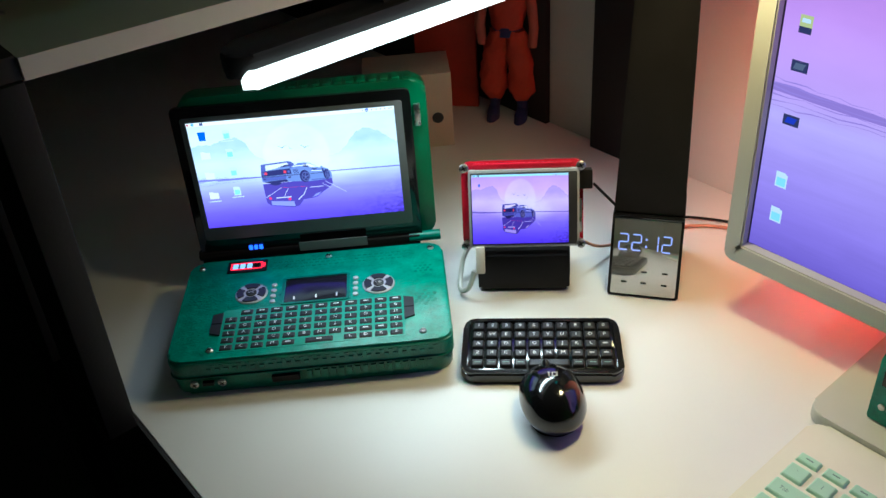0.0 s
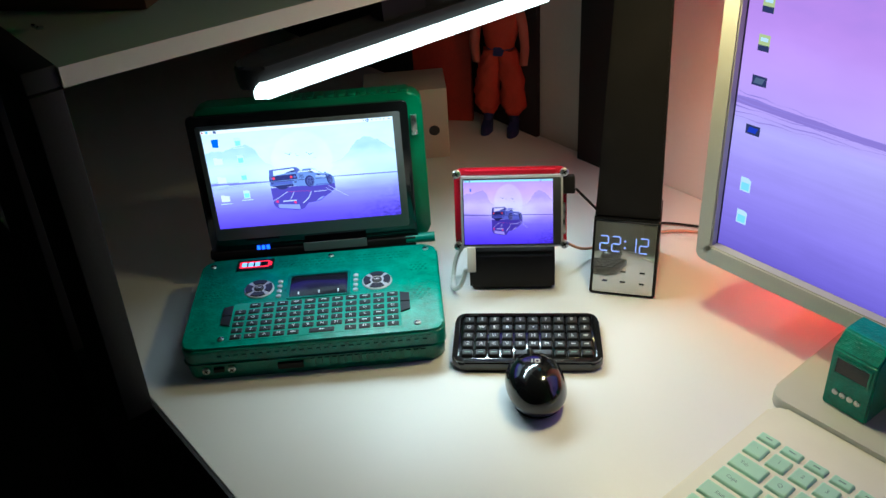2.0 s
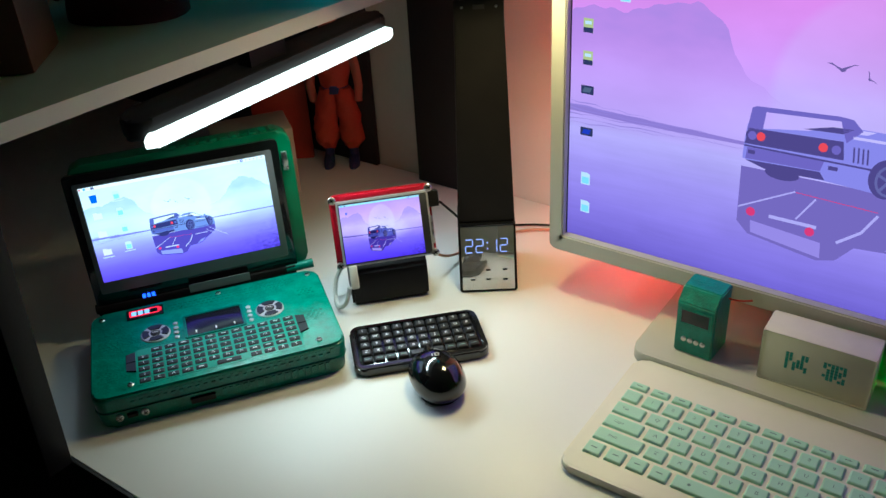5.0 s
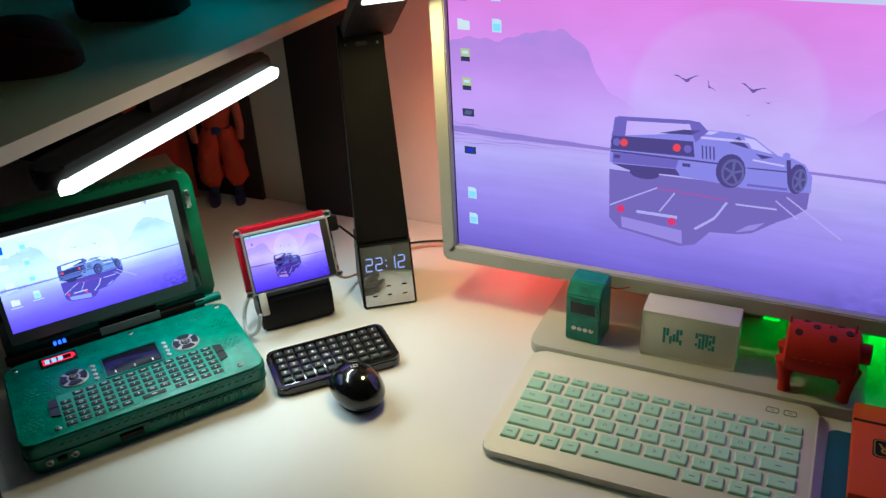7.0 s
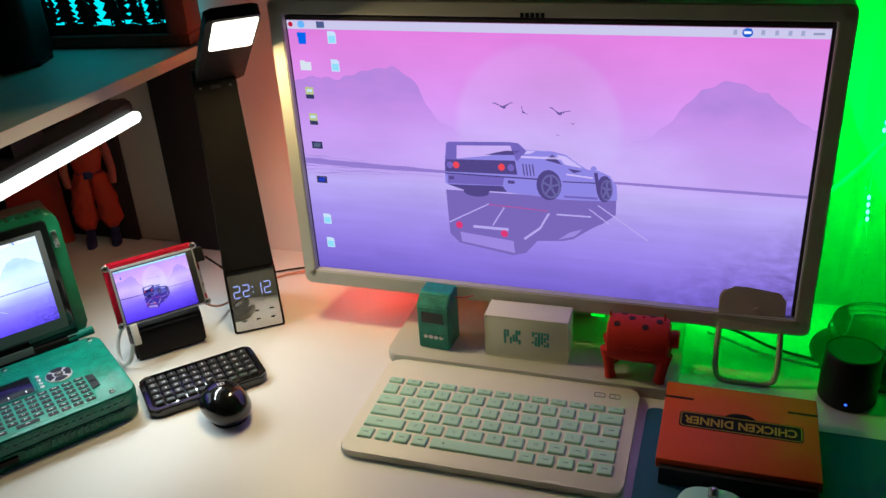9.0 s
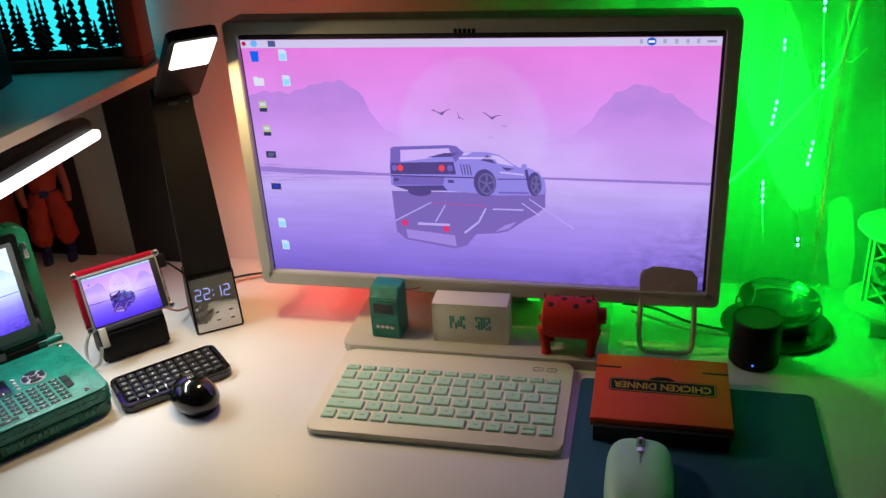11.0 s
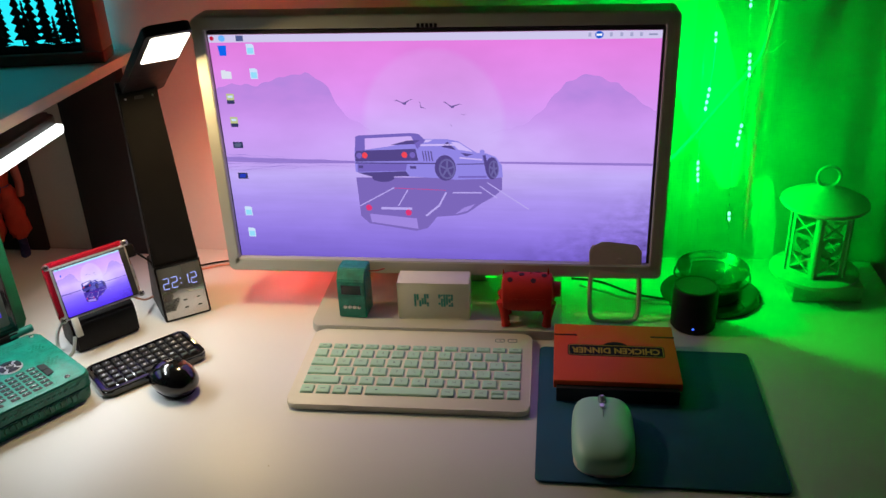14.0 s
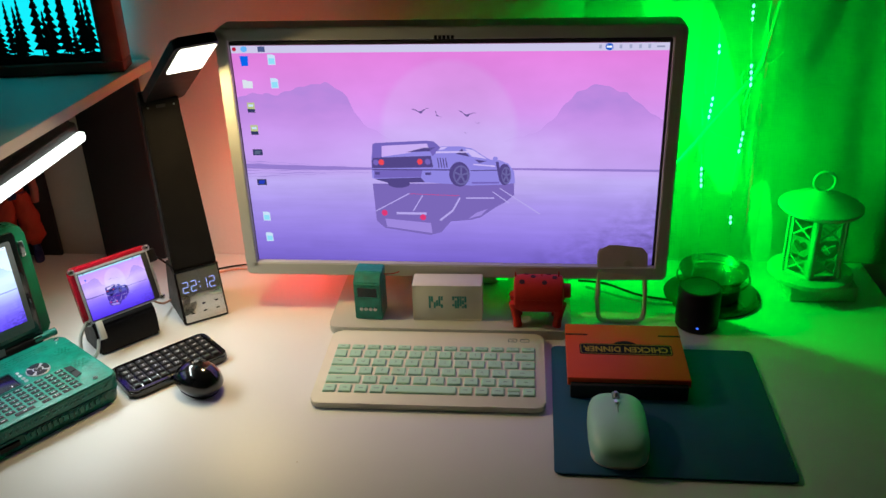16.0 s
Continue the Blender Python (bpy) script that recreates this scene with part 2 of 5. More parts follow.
def prism(pts, z0, z1):
    bm = bmesh.new()
    lo = [bm.verts.new((x, y, z0)) for x, y in pts]
    hi = [bm.verts.new((x, y, z1)) for x, y in pts]
    bm.faces.new(lo[::-1])
    bm.faces.new(hi)
    k = len(pts)
    for i in range(k):
        bm.faces.new((lo[i], lo[(i + 1) % k], hi[(i + 1) % k], hi[i]))
    return bm


def frame_ring(w, d, bw, z0, z1, r=0.004, bev=0.0008):
    """A flat frame: outer w x d, border bw, corners rounded."""
    bm = bmesh.new()
    o, i = rounded(w, d, r, 5), rounded(w - 2 * bw, d - 2 * bw, max(0.0004, r - bw), 5)
    k = len(o)
    rings = [[bm.verts.new((x, y, z)) for x, y in pts] for pts, z in ((o, z0), (o, z1), (i, z1), (i, z0))]
    for a in range(4):
        p, q = rings[a], rings[(a + 1) % 4]
        for j in range(k):
            bm.faces.new((p[j], p[(j + 1) % k], q[(j + 1) % k], q[j]))
    return bm


def lathe(profile, seg=32, closed=False):
    bm = bmesh.new()
    rows = []
    for r, z in profile:
        rows.append([bm.verts.new((r * math.cos(2 * math.pi * i / seg), r * math.sin(2 * math.pi * i / seg), z)) for i in range(seg)])
    for a, b in zip(rows, rows[1:]):
        for i in range(seg):
            bm.faces.new((a[i], a[(i + 1) % seg], b[(i + 1) % seg], b[i]))
    if not closed:
        bm.faces.new(rows[0][::-1])
        bm.faces.new(rows[-1])
    return bm


def tube(points, r, sides=8, closed=False, steps=6):
    """A round cord through the points, as a smooth spline."""
    P = [Vector(p) for p in points]
    k = len(P)
    path = []
    span = range(k if closed else k - 1)
    for i in span:
        a, b, c, d = (P[(i - 1) % k] if closed or i else P[0]), P[i], P[(i + 1) % k], (P[(i + 2) % k] if closed or i + 2 < k else P[-1])
        for s in range(steps):
            t = s / steps
            path.append(0.5 * (2 * b + (c - a) * t + (2 * a - 5 * b + 4 * c - d) * t * t + (3 * b - a - 3 * c + d) * t ** 3))
    if not closed:
        path.append(P[-1])
    bm = bmesh.new()
    rows = []
    n = len(path)
    side = None
    for i, p in enumerate(path):
        t = (path[(i + 1) % n] - path[i - 1]) if closed or 0 < i < n - 1 else (path[1] - path[0] if i == 0 else path[-1] - path[-2])
        t = t.normalized() if t.length > 1e-9 else Vector((0, 0, 1))
        if side is None:
            side = t.orthogonal().normalized()
        side = (side - t * side.dot(t)).normalized()
        other = t.cross(side)
        rows.append([bm.verts.new(p + r * (math.cos(2 * math.pi * j / sides) * side + math.sin(2 * math.pi * j / sides) * other)) for j in range(sides)])
    for i in range(n if closed else n - 1):
        a, b = rows[i], rows[(i + 1) % n]
        for j in range(sides):
            bm.faces.new((a[j], a[(j + 1) % sides], b[(j + 1) % sides], b[j]))
    if not closed:
        bm.faces.new(rows[0][::-1])
        bm.faces.new(rows[-1])
    return bm


def dome(lx, ly, h, seg=28, rings=12, power=2.0, front=0.0, squash=1.0, flat_top=2.6):
    """A mouse-like shell over a superellipse footprint lx by ly, of height h, its top shifted along y by front."""
    bm = bmesh.new()
    rows = []
    for k in range(rings):
        t = k / rings
        s = (1 - t ** flat_top) ** 0.5
        z = h * (t ** squash)
        row = []
        for i in range(seg):
            a = 2 * math.pi * i / seg
            c, q = math.cos(a), math.sin(a)
            e = (abs(c) ** power + abs(q) ** power) ** (-1 / power)
            row.append(bm.verts.new((lx / 2 * c * e * s, ly / 2 * q * e * s + front * t * t, z)))
        rows.append(row)
    top = bm.verts.new((0, front, h))
    for a, b in zip(rows, rows[1:]):
        for i in range(seg):
            bm.faces.new((a[i], a[(i + 1) % seg], b[(i + 1) % seg], b[i]))
    for i in range(seg):
        bm.faces.new((rows[-1][i], rows[-1][(i + 1) % seg], top))
    bm.faces.new(rows[0][::-1])
    return bm


LETTERS = {}


def lettering(text, size, material, bold=0.0):
    """Words in the built-in font as a mesh in the x-y plane, centred."""
    key = (text, round(size, 5), material.name)
    if key not in LETTERS:
        cu = bpy.data.curves.new("lettering", "FONT")
        cu.body, cu.size, cu.align_x, cu.align_y, cu.extrude = text, size, "CENTER", "CENTER", 0.0
        cu.offset = bold
        cu.resolution_u = 2
        ob = bpy.data.objects.new("lettering", cu)
        scene.collection.objects.link(ob)
        me = bpy.data.meshes.new_from_object(ob.evaluated_get(bpy.context.evaluated_depsgraph_get()))
        bpy.data.objects.remove(ob)
        me.materials.clear()
        me.materials.append(material)
        LETTERS[key] = me
    return LETTERS[key]


KEYCAPS = {}


def keycap(w, d, h, material, taper=0.0008, bev=0.0006):
    key = (round(w, 4), round(d, 4), round(h, 4), material.name)
    if key not in KEYCAPS:
        bm = box(-w / 2, w / 2, -d / 2, d / 2, 0, h)
        for v in bm.verts:
            if v.co.z > h / 2:
                v.co.x -= math.copysign(taper, v.co.x)
                v.co.y -= math.copysign(taper, v.co.y)
        bmesh.ops.bevel(bm, geom=[e for e in bm.edges if max(v.co.z for v in e.verts) > h / 2], offset=bev, segments=1, affect="EDGES")
        me = mesh_of(bm, "key", material)
        KEYCAPS[key] = me
    return KEYCAPS[key]


# ---- the pictures on the screens ----
def picture_backdrop(name, stops, sun, sun_low, gain):
    """Glow of a display: vertical gradient, a pale disc over the horizon, streaks on the water."""
    m = bpy.data.materials.new(name)
    m.use_nodes = True
    n, l = m.node_tree.nodes, m.node_tree.links
    n.remove(n["Principled BSDF"])
    tc, sep, ramp = n.new("ShaderNodeTexCoord"), n.new("ShaderNodeSeparateXYZ"), n.new("ShaderNodeValToRGB")
    l.new(tc.outputs["Object"], sep.inputs[0])
    l.new(sep.outputs[1], ramp.inputs[0])
    els = ramp.color_ramp.elements
    while len(els) < len(stops):
        els.new(0.5)
    for e, (p, c) in zip(els, stops):
        e.position, e.color = p, (*c, 1)

    def math_node(op, a, b=None, c=None):
        x = n.new("ShaderNodeMath")
        x.operation = op
        for i, v in enumerate((a, b, c)):
            if v is None:
                continue
            if isinstance(v, (int, float)):
                x.inputs[i].default_value = v
            else:
                l.new(v, x.inputs[i])
        return x.outputs[0]

    dx = math_node("MULTIPLY", math_node("SUBTRACT", sep.outputs[0], 0.503), 1.8)
    dy = math_node("SUBTRACT", sep.outputs[1], 0.645)
    dist = math_node("SQRT", math_node("ADD", math_node("MULTIPLY", dx, dx), math_node("MULTIPLY", dy, dy)))
    disc = n.new("ShaderNodeMapRange")
    disc.inputs["From Min"].default_value, disc.inputs["From Max"].default_value = 0.302, 0.272
    l.new(dist, disc.inputs["Value"])
    above = n.new("ShaderNodeMapRange")
    above.inputs["From Min"].default_value, above.inputs["From Max"].default_value = 0.47, 0.62
    l.new(sep.outputs[1], above.inputs["Value"])
    amount = math_node("MULTIPLY", math_node("MULTIPLY", disc.outputs[0], above.outputs[0]), 0.50)
    suncol = n.new("ShaderNodeValToRGB")
    suncol.color_ramp.elements[0].position, suncol.color_ramp.elements[0].color = 0.55, (*sun_low, 1)
    suncol.color_ramp.elements[1].position, suncol.color_ramp.elements[1].color = 0.9, (*sun, 1)
    l.new(sep.outputs[1], suncol.inputs[0])
    mix = n.new("ShaderNodeMix")
    mix.data_type = "RGBA"
    l.new(amount, mix.inputs["Factor"])
    l.new(ramp.outputs[0], mix.inputs["A"])
    l.new(suncol.outputs[0], mix.inputs["B"])
    # streaks below the horizon
    mp, ns = n.new("ShaderNodeMapping"), n.new("ShaderNodeTexNoise")
    mp.inputs["Scale"].default_value = (2.2, 20.0, 1)
    ns.inputs["Scale"].default_value, ns.inputs["Detail"].default_value, ns.inputs["Roughness"].default_value = 1.0, 6, 0.65
    l.new(tc.outputs["Object"], mp.inputs[0])
    l.new(mp.outputs[0], ns.inputs["Vector"])
    below = n.new("ShaderNodeMapRange")
    below.inputs["From Min"].default_value, below.inputs["From Max"].default_value = 0.47, 0.43
    l.new(sep.outputs[1], below.inputs["Value"])
    streak = n.new("ShaderNodeMapRange")
    streak.inputs["From Min"].default_value, streak.inputs["From Max"].default_value = 0.3, 0.7
    streak.inputs["To Min"].default_value, streak.inputs["To Max"].default_value = -0.07, 0.07
    l.new(ns.outputs["Fac"], streak.inputs["Value"])
    # mottled stones in the lower right of the picture
    st = n.new("ShaderNodeTexNoise")
    st.inputs["Scale"].default_value, st.inputs["Detail"].default_value = 30, 5
    l.new(tc.outputs["Object"], st.inputs["Vector"])
    corner = math_node("MULTIPLY", math_node("MAXIMUM", math_node("SUBTRACT", sep.outputs[0], math_node("MULTIPLY_ADD", sep.outputs[1], 0.9, 0.62)), 0), 2.2)
    stones = math_node("MULTIPLY", math_node("SUBTRACT", st.outputs["Fac"], 0.62), corner)
    gain_v = math_node("ADD", math_node("ADD", math_node("MULTIPLY", streak.outputs[0], below.outputs[0]), 1.0), math_node("MULTIPLY", stones, 2.5))
    # a bright haze low in the middle, over the horizon and on the wet ground
    hx = math_node("MULTIPLY", math_node("SUBTRACT", sep.outputs[0], 0.55), 1.5)
    hy = math_node("MULTIPLY", math_node("SUBTRACT", sep.outputs[1], 0.50), 2.6)
    hd = math_node("SQRT", math_node("ADD", math_node("MULTIPLY", hx, hx), math_node("MULTIPLY", hy, hy)))
    haze = n.new("ShaderNodeMapRange")
    haze.interpolation_type = "SMOOTHSTEP"
    haze.inputs["From Min"].default_value, haze.inputs["From Max"].default_value = 0.62, 0.05
    haze.inputs["To Max"].default_value = 0.68
    l.new(hd, haze.inputs["Value"])
    cloud = n.new("ShaderNodeTexNoise")
    cloud.inputs["Scale"].default_value, cloud.inputs["Detail"].default_value = 4.5, 5
    l.new(tc.outputs["Object"], cloud.inputs["Vector"])
    mist = n.new("ShaderNodeMix")
    mist.data_type = "RGBA"
    l.new(math_node("MULTIPLY", haze.outputs[0], math_node("MULTIPLY_ADD", cloud.outputs["Fac"], 1.1, 0.35)), mist.inputs["Factor"])
    l.new(mix.outputs["Result"], mist.inputs["A"])
    mist.inputs["B"].default_value = (*sun_low, 1)
    e = n.new("ShaderNodeEmission")
    l.new(mist.outputs["Result"], e.inputs[0])
    l.new(math_node("MULTIPLY", math_node("ADD", gain_v, math_node("MULTIPLY_ADD", cloud.outputs["Fac"], 0.36, -0.18)), gain), e.inputs[1])
    l.new(e.outputs[0], n["Material Output"].inputs[0])
    return m


def hill_glow(name, top, y0, y1, gain):
    """Far hills: misty silhouettes that thin out towards the horizon."""
    m = bpy.data.materials.new(name)
    m.use_nodes = True
    n, l = m.node_tree.nodes, m.node_tree.links
    n.remove(n["Principled BSDF"])
    tc, sep, mr, ns, mul, e, clear, mx = (n.new("ShaderNode" + k) for k in ("TexCoord", "SeparateXYZ", "MapRange", "TexNoise", "Math", "Emission", "BsdfTransparent", "MixShader"))
    l.new(tc.outputs["Object"], sep.inputs[0])
    l.new(sep.outputs[1], mr.inputs["Value"])
    mr.interpolation_type = "SMOOTHSTEP"
    mr.inputs["From Min"].default_value, mr.inputs["From Max"].default_value = y0, y1
    ns.inputs["Scale"].default_value, ns.inputs["Detail"].default_value = 14, 6
    l.new(tc.outputs["Object"], ns.inputs["Vector"])
    grain = n.new("ShaderNodeMapRange")
    grain.inputs["From Min"].default_value, grain.inputs["From Max"].default_value = 0.3, 0.7
    grain.inputs["To Min"].default_value, grain.inputs["To Max"].default_value = 0.62, 0.98
    l.new(ns.outputs["Fac"], grain.inputs["Value"])
    mul.operation = "MULTIPLY"
    l.new(mr.outputs[0], mul.inputs[0])
    l.new(grain.outputs[0], mul.inputs[1])
    e.inputs[0].default_value, e.inputs[1].default_value = (*top, 1), gain
    l.new(mul.outputs[0], mx.inputs[0])
    l.new(clear.outputs[0], mx.inputs[1])
    l.new(e.outputs[0], mx.inputs[2])
    l.new(mx.outputs[0], n["Material Output"].inputs[0])
    return m


def flat(bm, pts, z, k=0):
    f = bm.faces.new([bm.verts.new((x, y, z)) for x, y in pts])
    f.material_index = k
    return f


def oval(bm, cx, cy, rx, ry, z, k=0, n=20):
    return flat(bm, [(cx + rx * math.cos(2 * math.pi * i / n), cy + ry * math.sin(2 * math.pi * i / n)) for i in range(n)], z, k)


def stroke(bm, a, b, w, z, k=0, aspect=1.78):
    d = Vector(((b[0] - a[0]) * aspect, b[1] - a[1])).normalized()
    nx, ny = -d.y * w / aspect, d.x * w
    return flat(bm, [(a[0] + nx, a[1] + ny), (b[0] + nx, b[1] + ny), (b[0] - nx, b[1] - ny), (a[0] - nx, a[1] - ny)], z, k)


def display(parent, name, m, w, h, pal, icons, gain=1.0, bar=True, lean=1.0, grow=1.0):
    """A lit display w by h metres: picture of a wedge-shaped sports car on wet ground, and the desktop on it."""
    step = 0.00012 * lean
    scale = m @ Matrix.Diagonal((w, h, 1, 1))
    bm = bmesh.new()
    flat(bm, [(0, 0), (1, 0), (1, 1), (0, 1)], 0)
    panel = part(name, bm, picture_backdrop(name + "_glow", pal["sky"], pal["sun"], pal["sun_low"], gain), parent, "lit display with a violet picture of a car", scale)
    # hills
    for pts, top in (
        ([(0, 0.56), (0, 0.775), (0.03, 0.79), (0.07, 0.80), (0.10, 0.79), (0.136, 0.808), (0.17, 0.835), (0.214, 0.841), (0.245, 0.81), (0.266, 0.78), (0.28, 0.72), (0.30, 0.66), (0.341, 0.61), (0.40, 0.56)], 0.84),
        ([(0.60, 0.56), (0.664, 0.601), (0.72, 0.635), (0.755, 0.69), (0.775, 0.75), (0.80, 0.80), (0.83, 0.82), (0.855, 0.826), (0.89, 0.81), (0.914, 0.795), (0.945, 0.74), (0.975, 0.70), (1, 0.68), (1, 0.56)], 0.83),
    ):
        bm = bmesh.new()
        ridge = [pts[0]]
        for (x0, y0), (x1, y1) in zip(pts, pts[1:]):
            for j in range(1, 5):
                t = j / 4
                rough = 0.005 * math.sin(61 * (x0 + (x1 - x0) * t)) + 0.004 * math.sin(173 * (x0 + (x1 - x0) * t) + 1) if 0.58 < y0 + (y1 - y0) * t and 0 < x0 + (x1 - x0) * t < 1 else 0
                ridge.append((x0 + (x1 - x0) * t, y0 + (y1 - y0) * t + rough))
        flat(bm, ridge, step)
        part("picture_hill", bm, hill_glow("hill_glow", pal["hill"], 0.56, top - 0.06, gain), panel)
    bm = bmesh.new()
    flat(bm, [(0, 0.454), (0.1, 0.449), (0.2, 0.448), (0.32, 0.450), (0.66, 0.452), (0.8, 0.449), (1, 0.446), (1, 0.457), (0.7, 0.461), (0.3, 0.461), (0.12, 0.470), (0, 0.476)], step)
    part("picture_shore", bm, emit("shore_glow", pal["shore"], gain), panel)
    glow_wave = emit("wave_glow", tuple(0.55 * c + 0.45 * d for c, d in zip(pal["shore"], pal["water"])), gain)
    for k, (x1, ya, yb, wd) in enumerate(((0.34, 0.452, 0.437, 0.0030), (0.28, 0.440, 0.431, 0.0024), (0.24, 0.424, 0.424, 0.0020), (0.33, 0.408, 0.418, 0.0024), (0.20, 0.392, 0.409, 0.0018), (0.16, 0.466, 0.452, 0.0018))):
        bm = bmesh.new()
        pts = [(x1 * j / 10, 0.022 + ya + (yb - ya) * j / 10 + 0.003 * math.sin(2.1 * j + 1.7 * k)) for j in range(11)]
        thick = [wd * (0.55 + 0.45 * math.sin(1.3 * j + k)) * (1 - j / 10) + 0.0002 for j in range(11)]
        flat(bm, [(x, y - t) for (x, y), t in zip(pts, thick)] + [(x, y + t) for (x, y), t in list(zip(pts, thick))[::-1]], step * 1.5)
        part("picture_wave", bm, glow_wave, panel)
    # the reflection and the painted lines on the ground
    def shape(name, pts, k, glow):
        bm = bmesh.new()
        flat(bm, pts, k * step)
        part(name, bm, glow, panel)

    glow_line, glow_red, glow_water = emit("line_glow", pal["line"], gain), emit("red_mark_glow", pal["redmark"], gain), emit("water_glow", pal["water"], gain)
    shape("picture_reflection", [(0.312, 0.385), (0.658, 0.390), (0.658, 0.335), (0.636, 0.30), (0.611, 0.273), (0.575, 0.225), (0.552, 0.213), (0.502, 0.205), (0.478, 0.151), (0.45, 0.136), (0.336, 0.169), (0.316, 0.205)], 1, emit("reflection_glow", pal["reflect"], gain))
    shape("reflected_gap", [(0.338, 0.216), (0.452, 0.196), (0.455, 0.146), (0.341, 0.176)], 2, glow_water)
    shape("reflected_gap", [(0.545, 0.218), (0.567, 0.250), (0.594, 0.268), (0.577, 0.236)], 2, glow_water)
    for a, b, wd, red in (((0.402, 0.340), (0.316, 0.253), 0.004, 0), ((0.434, 0.330), (0.409, 0.254), 0.004, 0), ((0.526, 0.321), (0.508, 0.259), 0.006, 0), ((0.508, 0.259), (0.475, 0.209), 0.007, 0), ((0.541, 0.319), (0.61, 0.320), 0.005, 0),
                          ((0.606, 0.350), (0.646, 0.296), 0.0035, 0), ((0.623, 0.367), (0.721, 0.245), 0.0035, 0), ((0.367, 0.243), (0.442, 0.242), 0.009, 0), ((0.40, 0.338), (0.525, 0.330), 0.0016, 1)):
        bm = bmesh.new()
        stroke(bm, a, b, wd * 0.62, 3 * step)
        part("ground_line", bm, glow_red if red else glow_line, panel)
    for cx, cy in ((0.337, 0.245), (0.433, 0.224)):
        bm = bmesh.new()
        oval(bm, cx, cy, 0.0075, 0.0145, 4 * step)
        part("reflected_light", bm, glow_red, panel)
    # the car
    bm = bmesh.new()
    flat(bm, [(0.312, 0.412), (0.312, 0.47), (0.314, 0.52), (0.340, 0.512), (0.406, 0.530), (0.43, 0.545), (0.481, 0.560), (0.533, 0.560), (0.559, 0.550), (0.584, 0.518), (0.601, 0.500), (0.623, 0.498), (0.644, 0.482), (0.658, 0.445), (0.660, 0.392), (0.625, 0.384), (0.551, 0.379), (0.503, 0.386), (0.441, 0.392), (0.354, 0.392)], 5 * step, 0)
    flat(bm, [(0.314, 0.50), (0.318, 0.569), (0.325, 0.575), (0.447, 0.586), (0.451, 0.573), (0.340, 0.562), (0.338, 0.505)], 6 * step, 1)
    flat(bm, [(0.447, 0.586), (0.466, 0.583), (0.482, 0.555), (0.462, 0.515), (0.455, 0.545)], 6 * step, 1)
    flat(bm, [(0.316, 0.507), (0.458, 0.517), (0.463, 0.464), (0.313, 0.458)], 6 * step, 2)
    flat(bm, [(0.317, 0.408), (0.432, 0.416), (0.441, 0.394), (0.354, 0.388)], 6 * step, 2)
    flat(bm, [(0.398, 0.533), (0.44, 0.553), (0.47, 0.556), (0.455, 0.538)], 6 * step, 2)
    flat(bm, [(0.541, 0.549), (0.559, 0.545), (0.592, 0.504), (0.557, 0.514)], 6 * step, 3)
    flat(bm, [(0.519, 0.526), (0.533, 0.549), (0.552, 0.513)], 6 * step, 2)
    flat(bm, [(0.563, 0.50), (0.592, 0.494), (0.575, 0.484)], 6 * step, 2)
    for i in range(4):
        stroke(bm, (0.474 + 0.0065 * i, 0.507), (0.477 + 0.0065 * i, 0.463), 0.0022, 6 * step, 2)
    stroke(bm, (0.313, 0.452), (0.509, 0.452), 0.0028, 6 * step, 2)
    stroke(bm, (0.470, 0.533), (0.556, 0.536), 0.0040, 6 * step, 3)
    stroke(bm, (0.560, 0.478), (0.612, 0.470), 0.0030, 6 * step, 3)
    stroke(bm, (0.556, 0.392), (0.622, 0.394), 0.0040, 6 * step, 1)
    flat(bm, [(0.318, 0.448), (0.436, 0.450), (0.432, 0.418), (0.317, 0.412)], 5.5 * step, 1)
    flat(bm, [(0.412, 0.540), (0.448, 0.556), (0.500, 0.558), (0.488, 0.546)], 5.5 * step, 3)
    stroke(bm, (0.553, 0.449), (0.618, 0.452), 0.0022, 6 * step, 2)
    stroke(bm, (0.617, 0.491), (0.624, 0.415), 0.006, 6 * step, 2)
    stroke(bm, (0.32, 0.435), (0.331, 0.435), 0.006, 7 * step, 2)
    stroke(bm, (0.443, 0.434), (0.457, 0.434), 0.006, 7 * step, 2)
    for cx, cy, rx, ry in ((0.530, 0.428, 0.025, 0.058), (0.639, 0.428, 0.015, 0.050)):
        oval(bm, cx - 0.004, cy + 0.004, rx, ry, 7 * step, 2)
        oval(bm, cx, cy, rx * 0.78, ry * 0.8, 8 * step, 4)
        oval(bm, cx, cy, rx * 0.62, ry * 0.66, 9 * step, 2)
        for i in range(5):
            a = radians(72 * i + 15)
            stroke(bm, (cx, cy), (cx + rx * 0.62 * math.cos(a), cy + ry * 0.64 * math.sin(a)), 0.004, 10 * step, 4)
    oval(bm, 0.377, 0.386, 0.027, 0.020, 4 * step, 2)
    for cx, cy, k in ((0.337, 0.487, 5), (0.431, 0.490, 5), (0.3235, 0.486, 1), (0.450, 0.490, 1)):
        oval(bm, cx, cy, 0.0105, 0.020, 8 * step, 2)
        oval(bm, cx, cy, 0.0068, 0.0135, 9 * step, k)
    oval(bm, 0.613, 0.505, 0.006, 0.010, 7 * step, 0)
    part("picture_car", bm, [emit("car_body_glow", pal["car"], gain), emit("car_shade_glow", pal["car_shade"], gain), emit("car_dark_glow", pal["dark"], gain), emit("car_window_glow", pal["sun_low"], gain), emit("car_wheel_glow", pal["wheel"], gain), emit("car_lamp_glow", pal["lamp"], gain)], panel)
    bm = bmesh.new()
